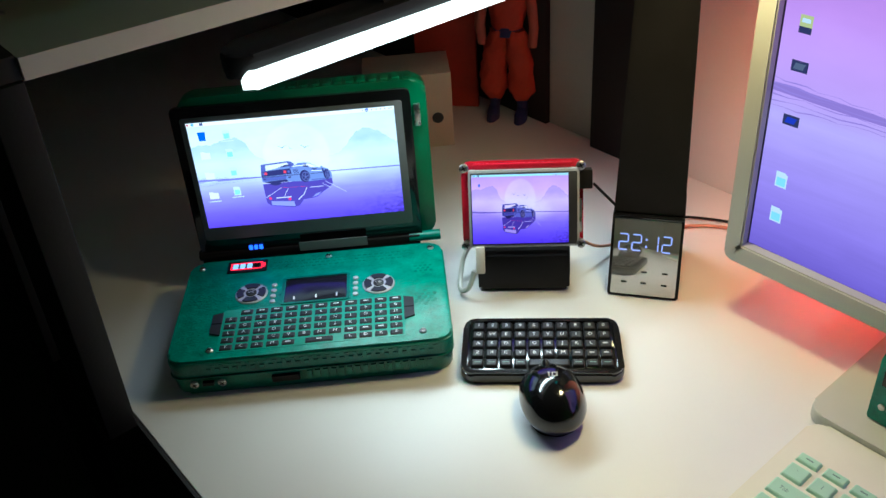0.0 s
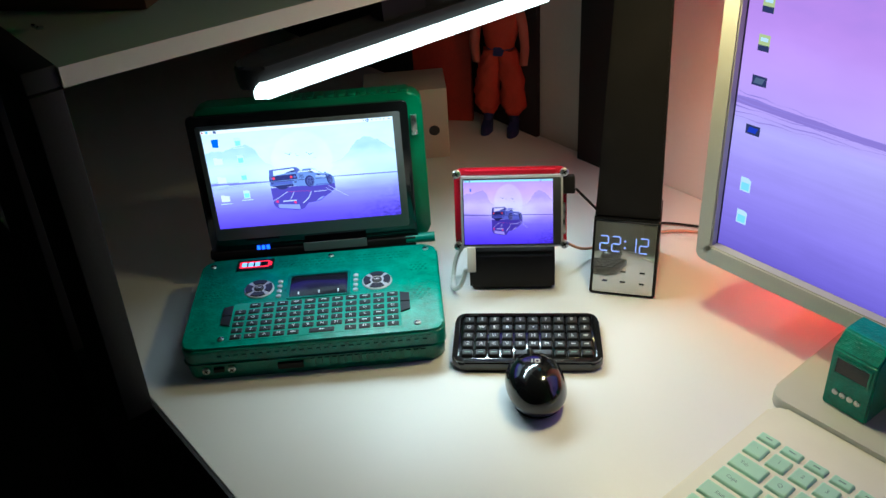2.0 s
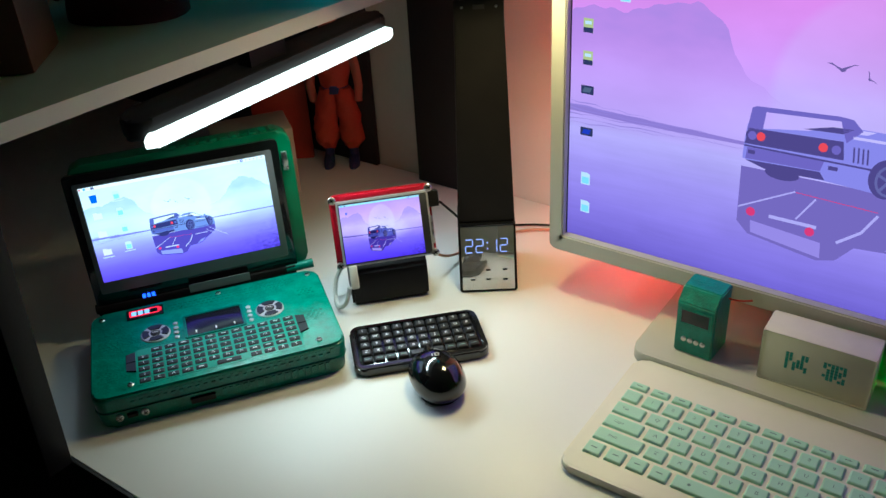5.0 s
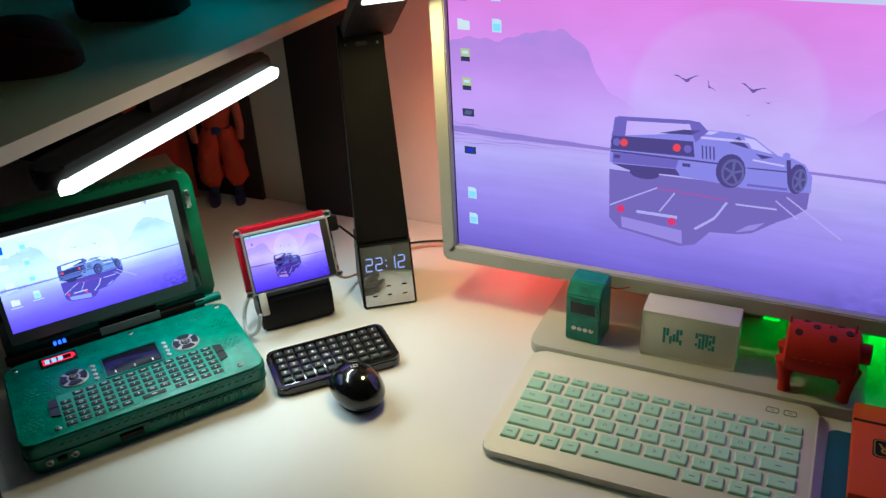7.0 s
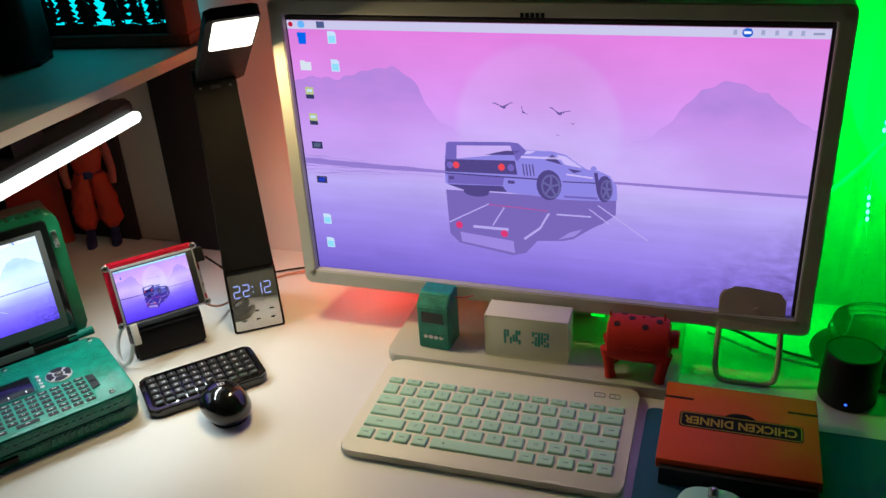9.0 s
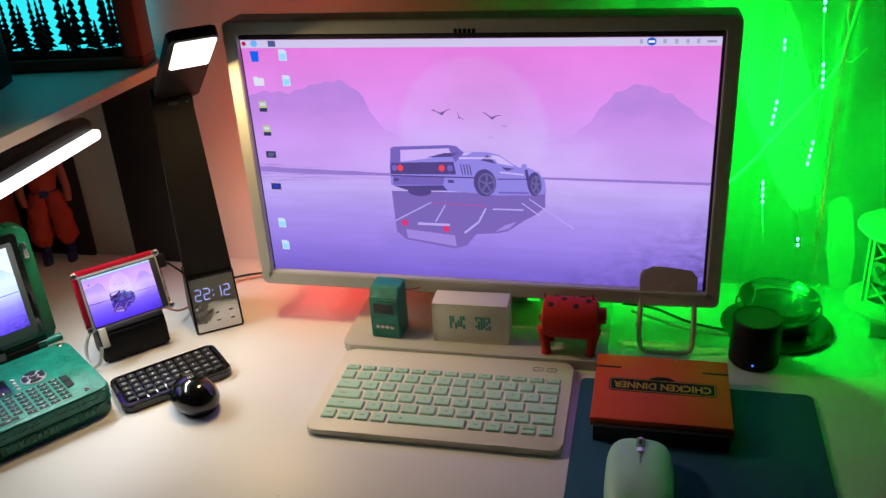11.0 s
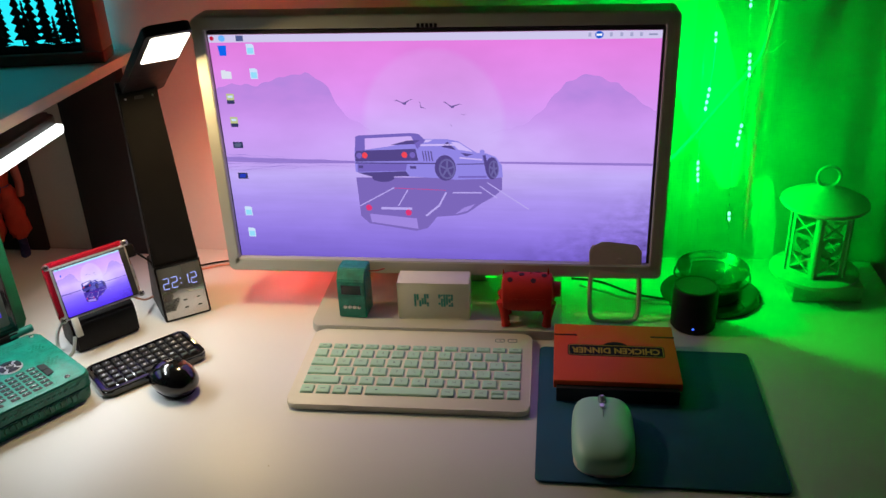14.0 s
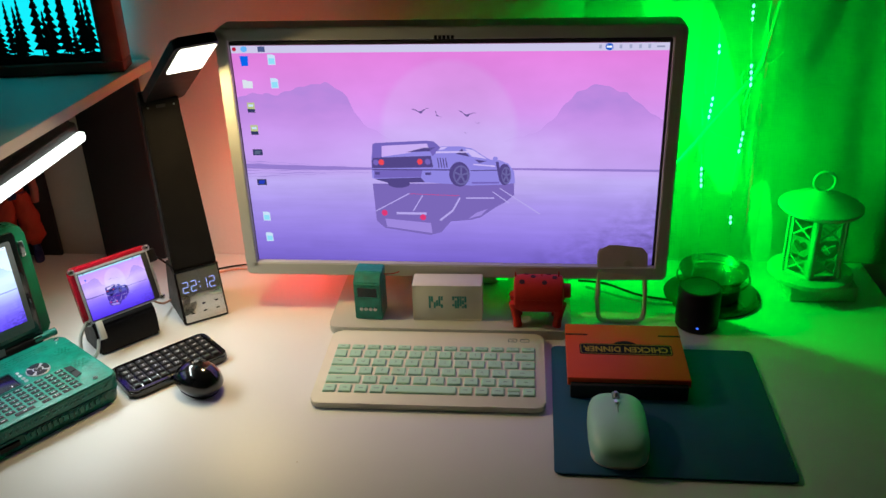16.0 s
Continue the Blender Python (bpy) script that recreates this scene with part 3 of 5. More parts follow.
    for x, y, k, tilt in ((0.436, 0.716, 1.0, 0.05), (0.476, 0.700, 0.55, -0.9), (0.545, 0.702, 1.0, -0.15), (0.572, 0.664, 0.28, 0.0), (0.543, 0.620, 0.2, 0.0)):
        c, q = math.cos(tilt), math.sin(tilt)
        wing = [(-0.021, 0.012), (-0.014, 0.013), (-0.007, 0.005), (0.000, 0.000), (0.008, 0.006), (0.017, 0.013), (0.023, 0.012), (0.015, 0.009), (0.007, -0.001), (0.005, -0.008), (0.001, -0.010), (-0.003, -0.004), (-0.010, 0.005)]
        flat(bm, [(x + k * (u * c - v * q * 0.56), y + k * (u * q * 1.78 + v * c)) for u, v in wing], step * 2)
    part("picture_mark", bm, emit("bird_mark_glow", pal["bird"], gain), panel)
    # the desktop: a bar along the top and the icons
    if bar:
        bm = bmesh.new()
        flat(bm, [(0, 0.969), (1, 0.969), (1, 1), (0, 1)], step * 2)
        taskbar = part("taskbar", bm, emit("taskbar_glow", pal["bar"], gain), panel)
        def mark(col, pts=None, disc=None, k=4):
            bm = bmesh.new()
            if disc:
                oval(bm, *disc, step * k, 0, 14)
            else:
                x0, x1, y0, y1 = pts
                flat(bm, [(x0, y0), (x1, y0), (x1, y1), (x0, y1)], step * k)
            part("taskbar_icon", bm, emit("taskbar_icon_glow", col, gain), panel)

        mark(S(190, 20, 60), disc=(0.008, 0.986, 0.005, 0.009))
        mark(S(110, 180, 250), disc=(0.031, 0.986, 0.008, 0.013))
        mark(S(80, 90, 140), (0.064, 0.081, 0.974, 0.997))
        mark(S(20, 90, 210), disc=(0.868, 0.985, 0.009, 0.0145))
        mark(S(250, 250, 255), (0.862, 0.874, 0.981, 0.989), k=5)
        for x in (0.845, 0.89, 0.912, 0.933, 0.953):
            mark(S(165, 165, 205), (x, x + 0.006, 0.978, 0.993))
        mark(S(150, 150, 190), (0.972, 0.99, 0.981, 0.988))
    paints = {"bin": S(20, 100, 235), "file": S(150, 220, 250), "folder": S(222, 226, 240), "card": S(190, 196, 140), "photo": S(90, 100, 130), "film": S(40, 60, 190)}
    made = {k: emit("icon_" + k, c, gain) for k, c in paints.items()}
    dark, pale = emit("icon_dark", S(52, 56, 96), gain), emit("icon_pale", S(205, 224, 252), gain)
    for x, y, kind in icons:
        bm = bmesh.new()
        q = step * 3
        if kind in ("photo", "film"):
            flat(bm, [(x - 0.012, y - 0.014), (x + 0.012, y - 0.014), (x + 0.012, y + 0.014), (x - 0.012, y + 0.014)], q, 1)
            flat(bm, [(x - 0.009, y - 0.008), (x + 0.005, y - 0.008), (x + 0.009, y + 0.008), (x - 0.006, y + 0.008)], q + step, 0)
        elif kind == "folder":
            flat(bm, [(x - 0.012, y - 0.018), (x + 0.012, y - 0.018), (x + 0.012, y + 0.012), (x, y + 0.014), (x - 0.002, y + 0.018), (x - 0.012, y + 0.018)], q, 0)
        elif kind == "bin":
            flat(bm, [(x - 0.008, y - 0.021), (x + 0.008, y - 0.021), (x + 0.010, y + 0.021), (x - 0.010, y + 0.021)], q, 0)
        elif kind == "card":
            flat(bm, [(x - 0.009, y - 0.022), (x + 0.009, y - 0.022), (x + 0.009, y + 0.022), (x - 0.009, y + 0.022)], q, 0)
            flat(bm, [(x - 0.009, y - 0.022), (x + 0.009, y - 0.022), (x + 0.009, y - 0.006), (x - 0.009, y - 0.006)], q + step, 1)
            flat(bm, [(x - 0.006, y + 0.004), (x + 0.006, y + 0.004), (x + 0.006, y + 0.014), (x - 0.006, y + 0.014)], q + step, 2)
        else:
            flat(bm, [(x - 0.009, y - 0.022), (x + 0.009, y - 0.022), (x + 0.009, y + 0.016), (x + 0.004, y + 0.022), (x - 0.009, y + 0.022)], q, 2)
            flat(bm, [(x - 0.007, y - 0.018), (x + 0.007, y - 0.018), (x + 0.007, y + 0.006), (x - 0.007, y + 0.006)], q + step, 0)
        cx = (min(v.co.x for v in bm.verts) + max(v.co.x for v in bm.verts)) / 2
        cy = (min(v.co.y for v in bm.verts) + max(v.co.y for v in bm.verts)) / 2
        for v in bm.verts:
            v.co.x, v.co.y = cx + (v.co.x - cx) * grow, cy + (v.co.y - cy) * grow
        if grow > 1 and kind != "bin":
            flat(bm, [(x - 0.030, y - 0.062), (x + 0.030, y - 0.062), (x + 0.030, y - 0.054), (x - 0.030, y - 0.054)], q, 2)
        part("desktop_icon", bm, [made[kind], dark, pale], panel)
    return panel


PURPLE = {
    "sky": [(0.0, S(122, 100, 208)), (0.12, S(146, 122, 226)), (0.28, S(172, 148, 238)), (0.40, S(192, 170, 244)), (0.465, S(198, 160, 242)), (0.62, S(208, 156, 244)), (0.80, S(224, 142, 236)), (1.0, S(230, 124, 222))],
    "sun": S(224, 156, 238), "sun_low": S(208, 186, 250), "hill": S(180, 134, 222), "haze": S(207, 158, 243), "shore": S(150, 122, 206),
    "reflect": S(124, 103, 186), "water": S(160, 136, 224), "line": S(186, 168, 240), "redmark": S(222, 56, 120), "car": S(146, 134, 228), "car_shade": S(118, 100, 190),
    "dark": S(84, 70, 136), "wheel": S(108, 100, 164), "lamp": S(240, 72, 88), "bar": S(208, 200, 236), "bird": S(112, 90, 156),
}
PINKBLUE = dict(PURPLE)
PINKBLUE.update({
    "sky": [(0.0, S(84, 52, 232)), (0.15, S(104, 76, 246)), (0.30, S(130, 104, 250)), (0.415, S(158, 130, 246)), (0.465, S(190, 160, 250)), (0.62, S(214, 186, 252)), (0.80, S(214, 170, 250)), (1.0, S(190, 150, 250))],
    "sun": S(226, 200, 252), "sun_low": S(228, 216, 255), "hill": S(176, 150, 240), "haze": S(206, 180, 250), "shore": S(104, 86, 190), "reflect": S(70, 50, 160), "car": S(92, 92, 190), "car_shade": S(70, 66, 160), "dark": S(36, 30, 90), "bar": S(170, 226, 250),
})
BLUE = {
    "sky": [(0.0, S(96, 72, 236)), (0.15, S(118, 100, 248)), (0.30, S(150, 146, 254)), (0.415, S(182, 192, 255)), (0.465, S(200, 220, 255)), (0.62, S(218, 238, 255)), (0.80, S(222, 240, 255)), (1.0, S(212, 230, 255))],
    "sun": S(232, 246, 255), "sun_low": S(240, 247, 255), "hill": S(176, 206, 240), "haze": S(206, 227, 255), "shore": S(126, 126, 214),
    "reflect": S(84, 72, 180), "water": S(146, 152, 248), "line": S(200, 206, 255), "redmark": S(226, 60, 130), "car": S(118, 142, 216), "car_shade": S(90, 102, 190),
    "dark": S(52, 54, 116), "wheel": S(96, 106, 180), "lamp": S(240, 70, 100), "bar": S(240, 247, 255), "bird": S(150, 176, 222),
}


# ---- the room and the desk ----
structure("floor", box(-2.6, 2.6, -3.0, 0.30, -0.77, -0.75), M["floor"], "dark floor of the room")
structure("ceiling", box(-2.6, 2.6, -3.0, 0.30, 1.75, 1.77), M["wall"], "plain painted ceiling of the room")
structure("wall_back", box(-2.6, 2.6, 0.150, 0.30, -0.75, 1.75), M["wall"], "pale painted wall behind the desk")
structure("wall_left", box(-2.62, -2.5, -3.0, 0.150, -0.75, 1.75), M["wall"], "plain painted side wall of the room")
structure("wall_right", box(2.5, 2.62, -3.0, 0.150, -0.75, 1.75), M["wall"], "plain painted side wall of the room")
structure("wall_front", box(-2.5, 2.5, -3.0, -2.88, -0.75, 1.75), M["wall"], "plain painted wall of the room")

desk = thing("desk", pose(0, 0, 0), "white laminate desk, its front edge coloured dark for shade", "desk")
part("desk_top", box(-0.95, 0.775, -0.394, 0.148, -0.018, 0.0, 0.0012), M["desk"], desk)
# the white board's front edge lies in shadow; this strip paints that shade
part("edge_band", box(-0.95, 0.775, -0.397, -0.3945, -0.0185, -0.0006), M["edge"], desk, "front edge, shade put in as dark colour")
for x in (-0.90, 0.72):
    for y in (-0.36, 0.10):
        part("leg", box(x, x + 0.04, y, y + 0.035, -0.75, -0.018, 0.003), M["blackboard"], desk)

# the shelf over the left of the desk: slanted front edge, black uprights
shelf = thing("wall_shelf", pose(0, 0, 0.268), "white laminate shelf on black upright boards over the desk", "shelf")
part("shelf_board", prism([(-0.1925, -0.397), (-0.1600, 0.149), (-0.95, 0.149), (-0.95, -0.397)], 0.0, 0.0125), M["shelf"], shelf)


def upright(x0, x1, y0, y1, lean):
    bm = box(x0, x1, y0, y1, -0.268, -0.0005, 0.001)
    for v in bm.verts:
        v.co.x += lean * (v.co.z + 0.268) / 0.268
    return bm


part("upright", upright(-0.286, -0.216, -0.418, -0.3975, 0.023), M["blackboard"], shelf, "black front upright")
part("upright", upright(-0.430, -0.328, -0.418, -0.3975, 0.042), M["blackboard"], shelf, "black front upright")
part("top_rail", box(-0.95, -0.1945, -0.418, -0.3975, 0.0002, 0.014, 0.001), M["blackboard"], shelf)
part("upright", upright(-0.268, -0.180, 0.128, 0.148, 0.0), M["blackboard"], shelf, "black rear upright")
part("upright", upright(-0.95, -0.3375, 0.134, 0.149, 0.0), M["blackboard"], shelf, "black rear board in shade")
part("side_board", box(-0.95, -0.93, -0.39, 0.118, -0.268, -0.0005), M["blackboard"], shelf)
# white trim; the dimness under the shelf is put into its colour
structure("trim", box(-0.337, -0.2685, 0.139, 0.149, 0.0005, 0.267, 0.001), M["dimmed_trim"], "upright trim against the wall, coloured duller for weaker light")

# curtain at the right
bm = bmesh.new()
cols = []
for i in range(141):
    x = 0.40 + 0.80 * i / 140
    y = 0.1494 - 0.034 * max(0.0, x - 0.58) + (0.0018 * math.sin(x * 52) + 0.0010 * math.sin(x * 109 + 1.3) - 0.0030 * math.sin(x * 25)) * min(1.0, max(0.0, x - 0.56) / 0.20)
    cols.append([bm.verts.new((x + 0.004 * math.sin(z * 9 + x * 20), y + 0.002 * math.sin(z * 14 + x * 31), z)) for z in [0.003 + 1.2 * k / 24 for k in range(25)]])
for a, b in zip(cols, cols[1:]):
    for k in range(24):
        bm.faces.new((a[k], b[k], b[k + 1], a[k + 1]))
bmesh.ops.solidify(bm, geom=bm.faces[:], thickness=0.0012)
tagged(part("curtain", bm, M["curtain"], angle=80), "pale curtain hanging in soft folds against the wall", "curtain")


# ---- the monitor ----
monitor = thing("monitor", pose(0, 0, 0), "grey-beige widescreen monitor standing on a flat base, switched on", "monitor")
CX, CZ = 0.2395, 0.2005
up = pose(CX, 0, CZ, 90, 0, 0)
bm = frame_ring(0.508, 0.302, 0.0138, -0.027, 0.0085, 0.007)
bmesh.ops.bevel(bm, geom=[e for e in bm.edges if e.verts[0].co.z > 0.008 and e.verts[1].co.z > 0.008], offset=0.0012, segments=2, affect="EDGES")
for v in bm.verts:
    v.co.y += 0.0025
    if abs(v.co.x) < 0.245 and v.co.y < -0.12:
        v.co.y += 0.0025
part("bezel", bm, M["bezel"], monitor, m=up)
# unseen plate added to keep the strip light from leaking through the bezel
part("rear_frame", slab(0.486, 0.280, -0.0262, -0.0120, 0.010, 0.002), M["bezel"], monitor, m=pose(CX, 0, CZ + 0.0025, 90, 0, 0))
part("gap_frame", frame_ring(0.4835, 0.2725, 0.0032, -0.01, 0.0012, 0.002), M["bezel_dark"], monitor, "black gap round the picture", m=pose(0.2383, 0, 0.2007, 90, 0, 0))
part("back_cover", slab(0.439, 0.270, -0.045, -0.0264, 0.02, 0.006), M["bezel"], monitor, m=up)
part("neck", box(0.185, 0.295, 0.046, 0.075, 0.012, 0.26, 0.006), M["bezel"], monitor)
bm = slab(0.289, 0.17, 0.0, 0.0115, 0.012, 0.0025)
part("base_plate", bm, M["bezel"], monitor, "flat pale base plate", m=pose(0.2385, 0.0225, 0))
bm = bmesh.new()
for i in range(5):
    flat(bm, [(-0.011 + 0.0045 * i, -0.002), (-0.0078 + 0.0045 * i, -0.002), (-0.0078 + 0.0045 * i, 0.002), (-0.011 + 0.0045 * i, 0.002)], 0)
part("badge", bm, M["black_ink"], monitor, "dark maker's badge", m=pose(0.2385, -0.0088, 0.3425, 90, 0, 0))
ICONS = [(0.029, 0.936, "bin"), (0.094, 0.941, "file"), (0.030, 0.837, "folder"), (0.095, 0.840, "file"), (0.031, 0.734, "card"), (0.032, 0.633, "card"), (0.033, 0.530, "photo"), (0.034, 0.389, "film"), (0.035, 0.222, "file"), (0.036, 0.118, "file")]
display(monitor, "display", pose(0, -0.0002, 0.0685, 90, 0, 0), 0.4766, 0.2645, PURPLE, ICONS)
strip = thing("light_strip", pose(0.38, 0.0498, 0.10), "thin coloured light strip stuck on the monitor's back", "light strip")
part("strip_band", box(-0.05, 0.10, -0.004, -0.001, 0.0, 0.006), M["white_wire"], strip)
for i in range(8):
    part("diode", box(-0.045 + 0.019 * i, -0.040 + 0.019 * i, -0.001, 0.0004, 0.001, 0.005), M["led_green"], strip)
power = thing("status_light", pose(0.300, -0.002, 0.0455), "small green status light under the monitor", "light")
part("lens", slab(0.014, 0.003, 0.0008, 0.0022, 0.0014, 0.0003), M["status"], power)


# ---- the green portable computer ----
U, T = 54.0, 0.0328
comp = thing("portable_computer", pose(-0.2141, -0.2453, 0, 0, 0, U), "green printed portable computer with open lid and lit screen", "computer")
bm = slab(0.207, 0.126, 0.0, T - 0.0022, 0.011, 0.0025)
for v in bm.verts:
    if v.co.z < 0.012:
        v.co.x *= 0.985
        v.co.y *= 0.945
part("body", bm, M["green"], comp)
part("top_plate", slab(0.2045, 0.1235, T - 0.0024, T, 0.0105, 0.0016), M["green_mid"], comp)
part("base_seam", frame_ring(0.2073, 0.1263, 0.002, 0.0166, 0.0171, 0.0112), M["green"], comp)
# relief on the front side: raised dashes that once were lettering, and a woven band
for i in range(16):
    part("front_bar", box(-0.004 + 0.0058 * i, -0.0005 + 0.0058 * i, -0.0640, -0.0626, 0.0075 + 0.0015 * (i % 2), 0.0155), M["green"], comp)
for i in range(26):
    for k in range(2):
        part("front_dimple", box(-0.075 + 0.0064 * i + 0.003 * k, -0.0718 + 0.0064 * i + 0.003 * k, -0.0636, -0.0626, 0.0225 + 0.0035 * k, 0.0250 + 0.0035 * k), M["green_mid"], comp)
part("front_port", box(-0.030, -0.010, -0.0637, -0.0610, 0.0075, 0.0125), M["black"], comp, "dark slot")
part("front_port", box(-0.080, -0.072, -0.0637, -0.0610, 0.0095, 0.0125), M["black"], comp, "dark slot")


def screw(parent, m, r=0.003):
    s = part("screw", lathe([(r, 0), (r, 0.0008), (r * 0.75, 0.0014), (r * 0.2, 0.0015)], 14), M["steel"], parent, m=m)
    part("slot", box(-r * 0.6, r * 0.6, -r * 0.13, r * 0.13, 0.0012, 0.0017), M["black"], s, m=pose(0, 0, 0, 0, 0, 30))
    part("slot", box(-r * 0.6, r * 0.6, -r * 0.13, r * 0.13, 0.0012, 0.0017), M["black"], s, m=pose(0, 0, 0, 0, 0, 120))


for x, y in ((-0.0722, -0.0522), (0.0820, -0.0526), (0.0935, 0.0535), (-0.0930, 0.0520), (0.0100, 0.0550)):
    screw(comp, pose(x, y, T), 0.0027)
for x in (-0.086, -0.066):
    screw(comp, pose(x, -0.0624, 0.011, 90, 0, 0), 0.0032)
# pierced ornaments in the top plate
for cx, cy, rr in ((0.086, 0.026, 0.0085), (0.086, -0.012, 0.010), (-0.090, -0.036, 0.010), (-0.088, 0.010, 0.010)):
    for i in range(13):
        a = radians(60 * i + (30 if i > 6 else 0))
        d = 0 if i == 6 else (rr * 0.45 if i < 6 else rr * 0.82)
        part("vent_hole", lathe([(rr * 0.18, 0), (rr * 0.18, 0.0002)], 6), M["green"], comp, m=pose(cx + d * math.cos(a), cy + d * math.sin(a), T - 0.00005))
for i in range(25):
    for k in range(3):
        part("vent_hole", keycap(0.0034, 0.0018, 0.0004, M["green"], 0.0003, 0.0001), None, comp, m=pose(-0.034 + 0.0046 * i + 0.0023 * (k % 2), 0.044 + 0.0042 * k, T - 0.0002))
# battery gauge
part("gauge", box(-0.072, -0.040, 0.0420, 0.0575, T, T + 0.001, 0.0003), M["black"], comp, "black battery gauge")
part("gauge_frame", frame_ring(0.026, 0.0095, 0.0013, T + 0.0011, T + 0.0014, 0.001), M["led_red"], comp, "red lit outline", m=pose(-0.0565, 0.0498, 0))
part("gauge_tip", box(-0.0433, -0.0415, 0.0470, 0.0525, T + 0.0011, T + 0.0014), M["led_red"], comp)
for i in range(4):
    part("gauge_cell", box(-0.0676 + 0.0057 * i, -0.0634 + 0.0057 * i, 0.0467, 0.0530, T + 0.0011, T + 0.0014), M["led_cell"] if i < 3 else M["display_off"], comp)
# touch pad
part("touch_pad_rim", frame_ring(0.053, 0.035, 0.002, T, T + 0.0014, 0.003), M["green"], comp, m=pose(0.0015, 0.0108, 0))
part("touch_pad", shift(slab(0.048, 0.030, T, T + 0.0007, 0.002, 0.0002), pose(0.0015, 0.0108, 0)), M["display_off"], comp, "dark grey touch pad")
for x in (-0.015, 0.002, 0.018):
    part("pad_mark", box(x - 0.0006, x + 0.0006, -0.001, 0.003, T + 0.0008, T + 0.0009), M["legend"], comp)
# round button pads
for cx, cy in ((-0.0488, 0.0118), (0.0505, 0.0098)):
    pad = part("button_pad", lathe([(0.0126, 0), (0.0126, 0.0008), (0.0120, 0.0013)], 28), M["tray_metal"], comp, "round pale button pad", m=pose(cx, cy, T))
    for i in range(4):
        pts = []
        for r_, s in ((0.0114, 1), (0.0060, -1)):
            for j in range(7):
                a = radians(90 * i + s * (-33 + 11 * j))
                pts.append((r_ * math.cos(a), r_ * math.sin(a)))
        part("button", prism(pts, 0.0013, 0.0022), M["key_black"], pad)
    part("button", lathe([(0.0042, 0.0013), (0.0042, 0.002), (0.0036, 0.0024)], 20), M["key_black"], pad)
    part("button_mark", lettering("OK", 0.0036, M["legend"]), None, pad, m=pose(0, 0, 0.0026))
for sx in (-0.0315, 0.0325):
    for i in range(4):
        part("small_button", lathe([(0.0022, 0), (0.0022, 0.001), (0.0016, 0.0014)], 10), M["tray_metal"], comp, m=pose(sx, -0.0005 + 0.0070 * i, T))
# small keys in six rows
ROWS = ["E1234567890B", "TQWERTYUIOPD", "LASDFGHJKL;N", "SZXCVBNM,./S", "FCAM  -=LDRE"]
part("key_bed", shift(slab(0.137, 0.049, T, T + 0.0003, 0.002, 0.0001), pose(0.0010, -0.0310, 0)), M["green_pale"], comp)
for r in range(6):
    for c in range(12):
        x, y = -0.0608 + 0.01125 * c, -0.0110 - 0.0080 * r
        if r == 5 and c in (5, 7) or r == 0 and c == 0:
            continue
        wide = r == 5 and c == 6
        k = part("key", keycap(0.0205 if wide else 0.0096, 0.0064, 0.0012, M["key_black"]), None, comp, m=pose(x, y, T))
        ch = "" if r == 0 else ROWS[r - 1][c]
        if ch.isalnum():
            part("legend", lettering(ch, 0.0040, M["legend"]), None, k, m=pose(0, 0, 0.00125))
        else:
            part("legend", keycap(0.0040, 0.0010, 0.0001, M["legend"], 0.0, 0.00002), None, k, m=pose(0, 0, 0.00122))
for sx in (-0.0725, 0.0745):
    for i in range(2):
        out = math.copysign(1, sx)
        outline = [(-0.0038 * out, -0.0064), (0.0038 * out, -0.0064 + 0.0030 * i), (0.0038 * out, 0.0064 - 0.0022 * (1 - i)), (-0.0038 * out, 0.0064)]
        part("side_key", prism(outline if out > 0 else outline[::-1], 0, 0.0013), M["key_black"], comp, m=pose(sx - 0.0015 * out, -0.0165 - 0.0140 * i, T + 0.0002))
# the lid, leaning a little back
LID = pose(0, 0.0702, T, -3.8, 0, 0)
part("lid_shell", shift(slab(0.192, 0.137, 0.0, 0.020, 0.012, 0.003), pose(0.0045, 0.024, 0.0685, 90, 0, 0)), M["shell"], comp, "translucent green lid shell", m=LID)
part("display_bezel", shift(slab(0.184, 0.131, 0.0, 0.0035, 0.004, 0.001), pose(-0.0040, 0.0040, 0.0655, 90, 0, 0)), M["gloss"], comp, "black display frame", m=LID)
part("display_plate", shift(slab(0.1705, 0.107, 0.0, 0.0012, 0.002, 0.0003), pose(-0.0040, 0.0004, 0.0690, 90, 0, 0)), M["rim_grey"], comp, "grey display rim", m=LID)
for i in range(12):
    part("grip_rib", shift(slab(0.0062, 0.014, 0.0, 0.0026, 0.002, 0.0008), pose(-0.010 + 0.0088 * i, 0.0140, 0.1358)), M["shell"], comp, m=LID)
part("latch", box(0.0900, 0.0950, -0.0005, 0.0040, 0.100, 0.118, 0.001), M["steel"], comp, "small steel latch", m=LID)
part("hinge", shift(lathe([(0.0045, -0.013), (0.0045, 0.013)], 16), pose(0.090, 0.0730, T, 0, 90, 0)), M["green"], comp)
part("hinge", shift(lathe([(0.0045, -0.016), (0.0045, 0.016)], 16), pose(-0.082, 0.0730, T, 0, 90, 0)), M["black"], comp)
part("ribbon_cable", box(-0.014, 0.042, 0.0660, 0.0670, T + 0.0003, T + 0.0085), M["rim_grey"], comp, "grey ribbon cable at the hinge")
part("lid_foot", box(-0.096, 0.086, 0.0690, 0.0760, T - 0.0060, T + 0.0035, 0.001), M["black"], comp)
for i in range(3):
    part("status_dot", box(-0.0560 + 0.0042 * i, -0.0532 + 0.0042 * i, -0.0006, 0.0005, 0.0035, 0.0070), M["led_blue"], comp, m=LID)
